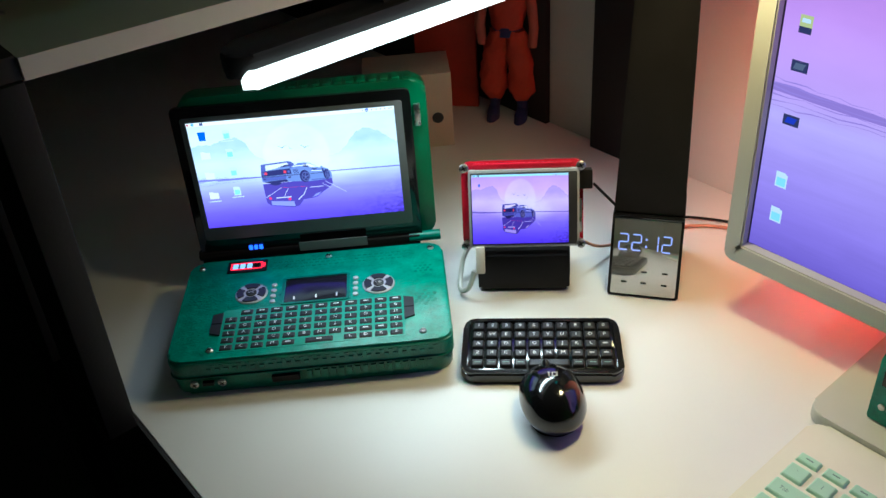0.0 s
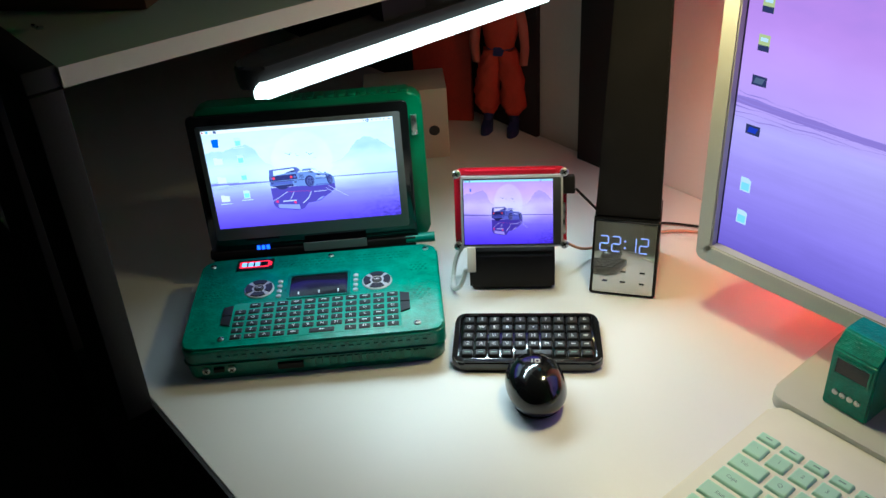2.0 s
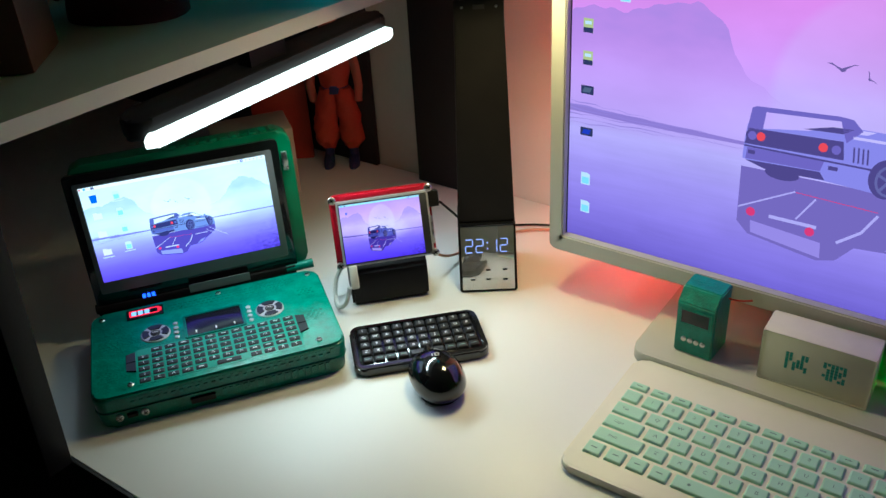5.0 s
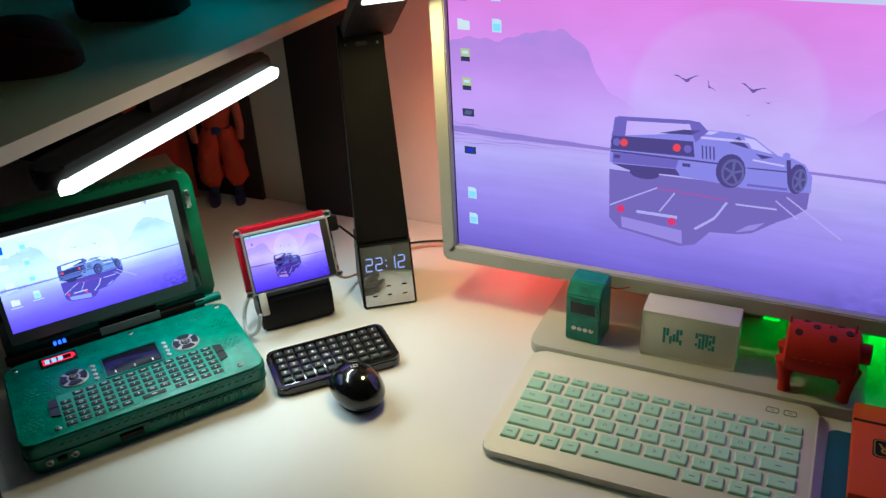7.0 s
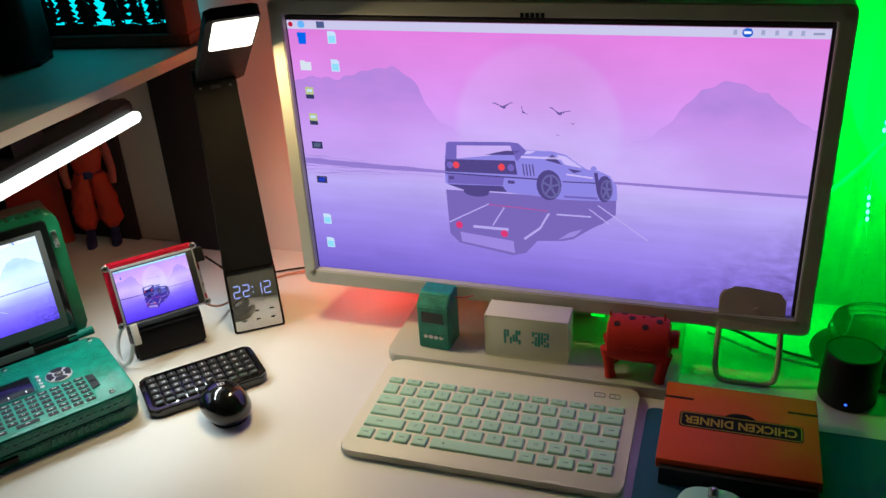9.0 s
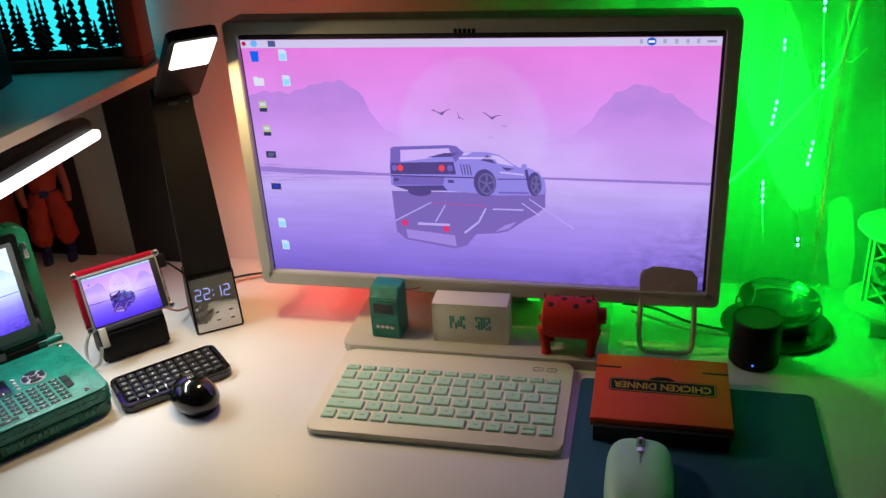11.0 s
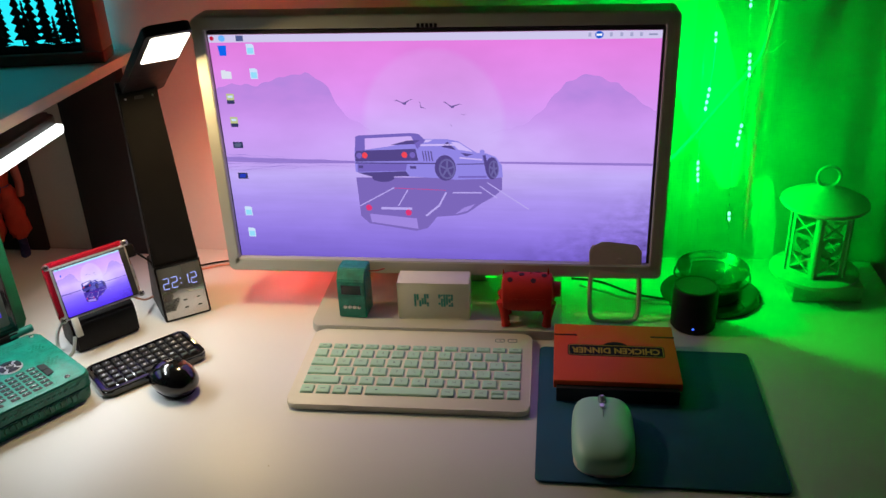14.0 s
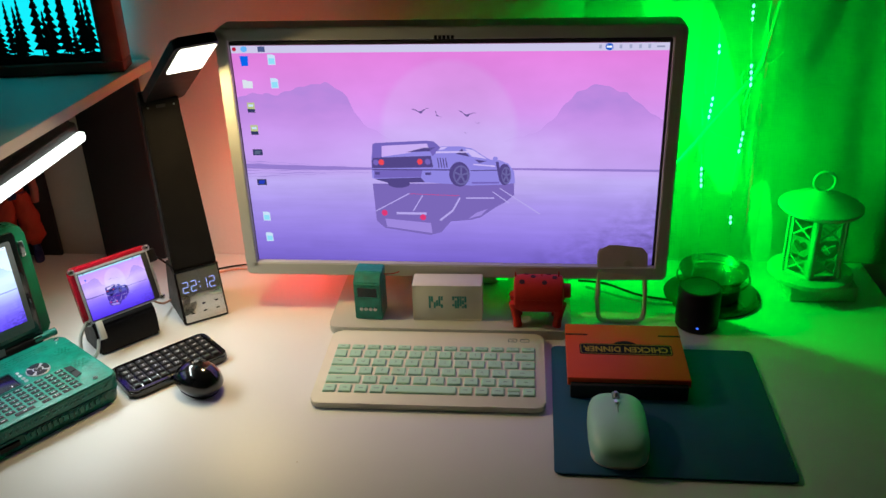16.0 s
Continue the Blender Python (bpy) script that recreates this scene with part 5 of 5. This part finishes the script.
# ---- phone stand ----
ps = thing("phone_stand", pose(0.4425, -0.0235, 0, -14, 0, 1.5), "folding phone stand with taupe plate and wire loop", "phone stand")
bm = prism([(0.0295, 0), (0.0295, 0.030)] + [(0.0295 - 0.013 + 0.013 * math.cos(radians(a)), 0.030 + 0.013 * math.sin(radians(a))) for a in range(15, 91, 15)] + [(-0.0295 + 0.013 - 0.013 * math.cos(radians(a)), 0.030 + 0.013 * math.sin(radians(a))) for a in range(90, 14, -15)] + [(-0.0295, 0.030), (-0.0295, 0)], 0.0, 0.006)
bmesh.ops.bevel(bm, geom=[e for e in bm.edges if abs(e.verts[0].co.z - e.verts[1].co.z) < 1e-6], offset=0.0015, segments=2, affect="EDGES")
part("plate", bm, M["stand"], ps, m=pose(0, 0.006, 0.054, 90, 0, 0))
part("pivot", shift(lathe([(0.003, 0), (0.003, 0.0012)], 14), pose(0.004, 0.0, 0.075, 90, 0, 0)), M["stand"], ps)
part("wire_loop", tube([(-0.0270, 0.003, 0.062), (-0.0280, 0.003, 0.030), (-0.0265, 0.003, 0.010), (-0.020, 0.003, 0.0035), (0, 0.003, 0.0022), (0.020, 0.003, 0.0035), (0.0265, 0.003, 0.010), (0.0280, 0.003, 0.030), (0.0270, 0.003, 0.062)], 0.0027), M["stand"], ps)

# ---- black speaker cylinder ----
sp = thing("mini_speaker", pose(0.5318, -0.0200, 0), "small dark round speaker with a blue light", "speaker")
part("body", lathe([(0.0235, 0.0), (0.0250, 0.002), (0.0250, 0.049), (0.0240, 0.0515), (0.0225, 0.052), (0.0222, 0.0505)], 40), M["black"], sp)
part("grille", lathe([(0.0221, 0.0490), (0.0221, 0.0508), (0.001, 0.0510)], 40), M["bezel_dark"], sp)
part("lamp_dot", shift(lathe([(0.0011, 0), (0.0011, 0.0006)], 10), pose(-0.0035, -0.0247, 0.0085, 90, 0, -8)), M["led_blue"], sp)

# ---- glass dome with fairy lights ----
gd = thing("glass_dome", pose(0.5615, 0.0500, 0), "tall clear glass cylinder with green fairy lights on a tray", "glass dome")
part("tray", lathe([(0.0560, 0.0), (0.0582, 0.001), (0.0588, 0.0035), (0.0572, 0.0045), (0.047, 0.004)], 48), M["gloss"], gd, "dark round tray")
part("socket", lathe([(0.033, 0.004), (0.033, 0.018), (0.031, 0.020)], 40), M["black"], gd, "dark socket with lit base")
gl = part("glass", lathe([(0.033, 0.0205), (0.0415, 0.0225), (0.0442, 0.029), (0.0442, 0.36), (0.0410, 0.390), (0.030, 0.410), (0.012, 0.420), (0.002, 0.421)], 56), M["glass"], gd, "clear glass tube")
gl.visible_shadow = False
bowl = part("glass_foot", lathe([(0.010, 0.0265), (0.028, 0.0255), (0.037, 0.029), (0.0420, 0.038), (0.0405, 0.0385), (0.035, 0.031), (0.027, 0.028), (0.008, 0.0285)], 48), M["thick_glass"], gd, "thick rippled glass foot")
bowl.visible_shadow = False
for rr, zz, th in ((0.0410, 0.0385, 0.0015), (0.033, 0.0300, 0.0011), (0.022, 0.0285, 0.0010), (0.012, 0.0285, 0.0009), (0.0440, 0.0280, 0.0013)):
    ripple = part("glass_ripple", tube([(rr * math.cos(radians(q)), rr * math.sin(radians(q)), zz) for q in range(0, 360, 20)], th, 6, True, 2), M["thick_glass"], gd)
    ripple.visible_shadow = False
for k, (cx, cy) in enumerate(((-0.0285, -0.014), (0.0095, -0.013))):
    pts = [(cx + 0.004 * math.sin(i * 0.9 + k), cy + 0.004 * math.cos(i * 0.7), 0.035 + 0.030 * i) for i in range(13)]
    part("wire", tube(pts, 0.0004, 5), M["steel"], gd)
for k, runs in enumerate((((0.157, 4), (0.239, 4), (0.312, 2)), ((0.108, 2), (0.199, 4), (0.275, 4), (0.348, 3)))):
    for z0, cnt in runs:
        for i in range(cnt):
            z = z0 + 0.0070 * i
            w = (z - 0.035) / 0.030
            cx, cy = ((-0.0285, -0.014), (0.0095, -0.013))[k]
            part("bulb", lathe([(0.0006, -0.0024), (0.0015, -0.0008), (0.0015, 0.0008), (0.0006, 0.0024)], 8), M["fairy"], gd, m=pose(cx + 0.004 * math.sin(w * 0.9 + k), cy + 0.004 * math.cos(w * 0.7), z))
cord = thing("wall_cable", pose(0, 0, 0), "pale cable climbing the wall behind the glass", "cable")
part("cord", tube([(0.480, 0.120, 0.115), (0.520, 0.115, 0.160), (0.545, 0.112, 0.195), (0.580, 0.110, 0.245), (0.600, 0.110, 0.275), (0.607, 0.110, 0.310), (0.622, 0.112, 0.400), (0.640, 0.115, 0.50)], 0.0026), M["white_wire"], cord)
for a, b, c in (((0.600, 0.110, 0.275), (0.594, 0.108, 0.266), (0.586, 0.106, 0.232)), ((0.603, 0.110, 0.287), (0.611, 0.108, 0.281), (0.625, 0.108, 0.295)), ((0.548, 0.112, 0.199), (0.560, 0.110, 0.192), (0.578, 0.108, 0.187)), ((0.607, 0.110, 0.312), (0.602, 0.108, 0.330), (0.604, 0.108, 0.352)), ((0.585, 0.110, 0.252), (0.580, 0.108, 0.263), (0.583, 0.108, 0.272))):
    part("twig", tube([a, b, c], 0.0009, 6), M["white_wire"], cord)
cord = thing("desk_cable", pose(0, 0, 0), "thin pale cables running along behind the stand", "cable")
part("cord", tube([(0.405, 0.05, 0.010), (0.43, 0.042, 0.007), (0.46, 0.030, 0.004), (0.50, 0.025, 0.0025), (0.535, 0.022, 0.0025)], 0.0018), M["white_wire"], cord)
part("cord", tube([(0.395, 0.055, 0.016), (0.43, 0.055, 0.012), (0.47, 0.040, 0.005), (0.51, 0.032, 0.0025), (0.535, 0.028, 0.0025)], 0.0015), M["black"], cord)

# ---- lantern ----
ln = thing("lantern", pose(0.6840, 0.0720, 0), "white six-sided metal lantern with heart cut-outs and ring", "lantern")
part("foot", box(-0.030, 0.050, -0.034, 0.030, 0.0, 0.0215, 0.002), M["lantern"], ln, "square pale foot")
part("rim", lathe([(0.046, 0.0215), (0.050, 0.023), (0.0505, 0.028), (0.045, 0.031)], 48), M["lantern"], ln)
part("candle_cup", lathe([(0.016, 0.031), (0.016, 0.045)], 24), M["lantern"], ln)
R = 0.0365
for i in range(6):
    a0, a1 = radians(60 * i + 12), radians(60 * i + 72)
    p, q = Vector((R * math.cos(a0), R * math.sin(a0), 0)), Vector((R * math.cos(a1), R * math.sin(a1), 0))
    mid, d = (p + q) / 2, (q - p).normalized()
    face = Matrix(((d.x, 0, -d.y * -1, mid.x), (d.y, 0, -d.x, mid.y), (0, 1, 0, 0.0305), (0, 0, 0, 1)))
    part("post", box(-0.002, 0.002, -0.002, 0.002, 0.0305, 0.1130, 0.0004), M["lantern"], ln, m=pose(p.x, p.y, 0, 0, 0, 60 * i + 12))
    side_panel = part("side_panel", shift(frame_ring(0.034, 0.082, 0.0045, -0.0007, 0.0007, 0.0012), pose(0, 0.0410, 0)), M["lantern"], ln, m=face)
    # heart band and lattice
    bm = bmesh.new()
    heart = []
    for j in range(24):
        t = 2 * math.pi * j / 24
        heart.append((0.0095 * math.sin(t) ** 3, 0.0405 + 0.0095 * (0.8125 * math.cos(t) - 0.3125 * math.cos(2 * t) - 0.125 * math.cos(3 * t) - 0.0625 * math.cos(4 * t))))
    edge = []
    for x, yv in heart:
        ang = math.atan2(yv - 0.040, x)
        k = min(0.0125 / max(1e-6, abs(math.cos(ang))), 0.012 / max(1e-6, abs(math.sin(ang))))
        edge.append((k * math.cos(ang), 0.040 + k * math.sin(ang)))
    hv, ev = [bm.verts.new((x, yv, 0)) for x, yv in heart], [bm.verts.new((x, yv, 0)) for x, yv in edge]
    for j in range(24):
        bm.faces.new((hv[j], hv[(j + 1) % 24], ev[(j + 1) % 24], ev[j]))
    bmesh.ops.solidify(bm, geom=bm.faces[:], thickness=0.0009)
    part("heart_plate", bm, M["lantern"], side_panel)
    for yc in (0.0165, 0.0625):
        for s in (1, -1):
            part("lattice_bar", shift(box(-0.0145, 0.0145, -0.0011, 0.0011, -0.0004, 0.0004), pose(0, yc, 0, 0, 0, 38 * s)), M["lantern"], side_panel)
part("roof", lathe([(0.0470, 0.1125), (0.0490, 0.1150), (0.0485, 0.1175), (0.034, 0.1250), (0.016, 0.1315), (0.010, 0.1345), (0.0085, 0.1355)], 48), M["lantern"], ln)
part("ring", tube([(0.0125 * math.cos(radians(a)), 0, 0.1465 + 0.0125 * math.sin(radians(a))) for a in range(0, 360, 30)], 0.0020, 8, True), M["lantern"], ln)

# ---- things standing in the shade under the shelf ----
fig = bmesh.new()


def add_to(bm, other, k):
    me = bpy.data.meshes.new("tmp")
    for f in other.faces:
        f.material_index = k
    other.to_mesh(me)
    other.free()
    bm.from_mesh(me)
    bpy.data.meshes.remove(me)


def limb(pts, sides=14, folds=0.0):
    """A limb through rings (x, y, z, rx, ry); folds: depth of the creases in its cloth."""
    bm = bmesh.new()
    if folds:
        fine = []
        for p0, p1 in zip(pts, pts[1:]):
            fine += [tuple(a + (b - a) * k / 5 for a, b in zip(p0, p1)) for k in range(5)]
        pts = fine + [pts[-1]]
    rows = []
    for x, yv, z, rx, ry in pts:
        row = []
        for i in range(sides):
            a = 2 * math.pi * i / sides
            f = 1 + folds * (math.sin(3 * a + 210 * z + 40 * x) + 0.7 * math.sin(7 * a - 330 * z))
            row.append(bm.verts.new((x + rx * f * math.cos(a), yv + ry * f * math.sin(a), z + folds * 0.012 * math.sin(5 * a + 90 * z))))
        rows.append(row)
    for p, q in zip(rows, rows[1:]):
        for i in range(sides):
            bm.faces.new((p[i], p[(i + 1) % sides], q[(i + 1) % sides], q[i]))
    bm.faces.new(rows[0][::-1])
    bm.faces.new(rows[-1])
    return bm


for s, fx in ((-1, -0.020), (1, 0.018)):
    add_to(fig, limb([(fx, -0.006, 0.0, 0.008, 0.016), (fx, -0.004, 0.008, 0.008, 0.014), (fx, 0.004, 0.014, 0.007, 0.008), (fx * 0.9, 0.004, 0.030, 0.008, 0.008)]), 1)
    add_to(fig, limb([(fx * 0.95, 0.004, 0.024, 0.011, 0.011), (fx * 1.05, 0.003, 0.034, 0.018, 0.016), (fx * 0.95, 0.003, 0.060, 0.017, 0.015), (fx * 0.7, 0.003, 0.085, 0.016, 0.014), (fx * 0.45, 0.003, 0.102, 0.014, 0.013)], 30, 0.09), 0)
    add_to(fig, limb([(s * 0.033, 0.0, 0.085, 0.006, 0.006), (s * 0.036, 0.0, 0.105, 0.007, 0.007), (s * 0.033, 0.002, 0.130, 0.008, 0.008), (s * 0.026, 0.003, 0.146, 0.009, 0.009)]), 2)
add_to(fig, limb([(0, 0.003, 0.096, 0.020, 0.014), (0, 0.003, 0.106, 0.019, 0.013)]), 1)
add_to(fig, limb([(0, 0.003, 0.104, 0.019, 0.013), (0, 0.003, 0.125, 0.025, 0.015), (0, 0.003, 0.146, 0.028, 0.015), (0, 0.003, 0.154, 0.014, 0.011), (0, 0.003, 0.160, 0.007, 0.007)], 30, 0.05), 0)
add_to(fig, limb([(0, 0.002, 0.158, 0.008, 0.008), (0, 0.002, 0.166, 0.013, 0.014), (0, 0.002, 0.180, 0.014, 0.015), (0, 0.003, 0.194, 0.008, 0.008)]), 2)
tagged(part("figurine", fig, [M["fig_orange"], M["fig_blue"], M["skin"]], m=pose(-0.3800, 0.1190, 0, 0, 0, 30) @ Matrix.Diagonal((0.84, 0.84, 1, 1))), "plain toy figurine in orange clothes and dark boots", "figurine")
cb = thing("carton", pose(-0.3735, 0.0335, 0, 0, 0, 54.4), "pale box with a round hole behind the computer", "box")
part("box_body", box(-0.090, 0.0, 0.0, 0.060, 0.0, 0.0830, 0.001), M["carton"], cb)
# flat dark discs: the shade inside the holes is painted, nothing is cut
part("box_hole", shift(lathe([(0.006, -0.0004), (0.006, 0.0006)], 20), pose(-0.016, 0.0, 0.034, 90, 0, 0)), M["edge"], cb)
part("box_hole", shift(lathe([(0.006, -0.0004), (0.006, 0.0006)], 20), pose(0.0, 0.018, 0.034, 0, 90, 0)), M["edge"], cb)
rp = thing("red_folder", pose(-0.455, 0.095, 0, 0, 0, 38), "dull red folder standing against the dark back", "folder")
part("cover", box(-0.035, 0.035, -0.004, 0.004, 0.0, 0.150, 0.001), M["fig_orange"], rp)

# ---- things on the shelf ----
Z = 0.281
lb = thing("forest_lightbox", pose(-0.168, 0.0865, Z, 0, 0, 9.0), "wooden light box with paper-cut forest lit from behind", "light box")
part("rail", box(-0.262, 0.0, 0.0, 0.040, 0.0, 0.013, 0.0015), M["frame_wood"], lb)
part("rail", box(-0.262, 0.0, 0.0, 0.040, 0.180, 0.200, 0.0015), M["frame_wood"], lb)
part("stile", box(-0.022, 0.0, 0.0005, 0.0395, 0.0133, 0.1797, 0.0015), M["frame_wood"], lb)
part("stile", box(-0.262, -0.240, 0.0005, 0.0395, 0.0133, 0.1797, 0.0015), M["frame_wood"], lb)
part("inner_bead", box(-0.0255, -0.0223, 0.003, 0.008, 0.0133, 0.1797), M["frame_wood"], lb)
part("glow_panel", box(-0.240, -0.022, 0.034, 0.038, 0.0133, 0.1795), M["lightbox"], lb, "cyan glowing back panel")
rng = random.Random(11)
for layer, (yv, cnt, h0) in enumerate(((0.026, 12, 0.080), (0.017, 8, 0.062), (0.009, 5, 0.050))):
    for i in range(cnt):
        cx = -0.234 + 0.206 * (i + 0.25 + 0.5 * rng.random()) / cnt
        h = h0 * (0.8 + 0.5 * rng.random())
        w = 0.007 + 0.004 * rng.random()
        tiers = 9
        left, right = [], []
        for k in range(tiers):
            z0, z1 = 0.10 + 0.9 * k / tiers, 0.10 + 0.9 * (k + 0.75) / tiers
            ww = w * (1 - k / tiers) + 0.0006
            right += [(ww * (0.85 + 0.3 * rng.random()), z0 * h), (ww * 0.35, z1 * h)]
            left += [(-ww * (0.85 + 0.3 * rng.random()), z0 * h), (-ww * 0.35, z1 * h)]
        pts = [(0.0007, 0)] + [(0.0007, 0.1 * h)] + right + [(0, h)] + left[::-1] + [(-0.0007, 0.1 * h), (-0.0007, 0)]
        bm = prism([(cx + x, 0.016 + z) for x, z in pts], 0, 0.0006)
        part("paper_tree", bm, M["paper_cut"], lb, m=pose(0, yv, 0, 90, 0, 0))
    pts = [(-0.240, 0.0134)] + [(-0.240 + 0.218 * i / 24, 0.0185 - 0.0015 * layer + 0.004 * rng.random()) for i in range(25)] + [(-0.022, 0.0134)]
    part("paper_ground", prism(pts, 0, 0.0006), M["paper_cut"], lb, m=pose(0, yv - 0.0008, 0, 90, 0, 0))
dk = thing("dark_speaker", pose(-0.350, -0.005, Z, 0, 0, 18), "black rounded loudspeaker on the shelf", "speaker")
part("case", slab(0.105, 0.080, 0.0, 0.085, 0.022, 0.008), M["black"], dk)
part("grille", shift(lathe([(0.026, 0), (0.028, 0.002), (0.024, 0.003)], 28), pose(0, -0.0395, 0.042, 90, 0, 0)), M["bezel_dark"], dk)
wx = thing("wooden_box", pose(-0.253, -0.315, Z, 0, 0, 42), "dark brown wooden box on the shelf", "box")
part("box_body", box(-0.150, 0.0, 0.0, 0.070, 0.0, 0.070, 0.0015), M["wood"], wx)
part("box_lid", box(-0.152, 0.002, -0.002, 0.072, 0.0703, 0.082, 0.0015), M["wood"], wx)
pz = thing("cloth_pouch", pose(-0.315, -0.185, Z, 0, 0, 30), "dark red cloth pouch on the shelf", "pouch")
part("pouch_body", dome(0.100, 0.070, 0.045, 28, 10, 2.4), M["maroon"], pz, angle=70)
part("strap", tube([(-0.05, -0.02, 0.02), (-0.02, -0.034, 0.03), (0.02, -0.034, 0.03), (0.05, -0.02, 0.015)], 0.003), M["maroon"], pz)
sc = thing("screw_hook", pose(-0.272, -0.383, Z), "tiny metal hook lying on the shelf", "hook")
part("shank", tube([(-0.006, 0, 0.0016), (0.0, 0.001, 0.0016), (0.006, 0.0, 0.0025), (0.008, 0.003, 0.0025)], 0.0012), M["steel"], sc)
# a fleck of dirt on the desk
fl = tagged(part("crumb", lathe([(0.0007, 0.0), (0.0006, 0.0004), (0.0002, 0.0006)], 7), M["carton"], m=pose(0.1108, -0.2928, 0.0)), "tiny brown crumb on the white desk", "crumb")
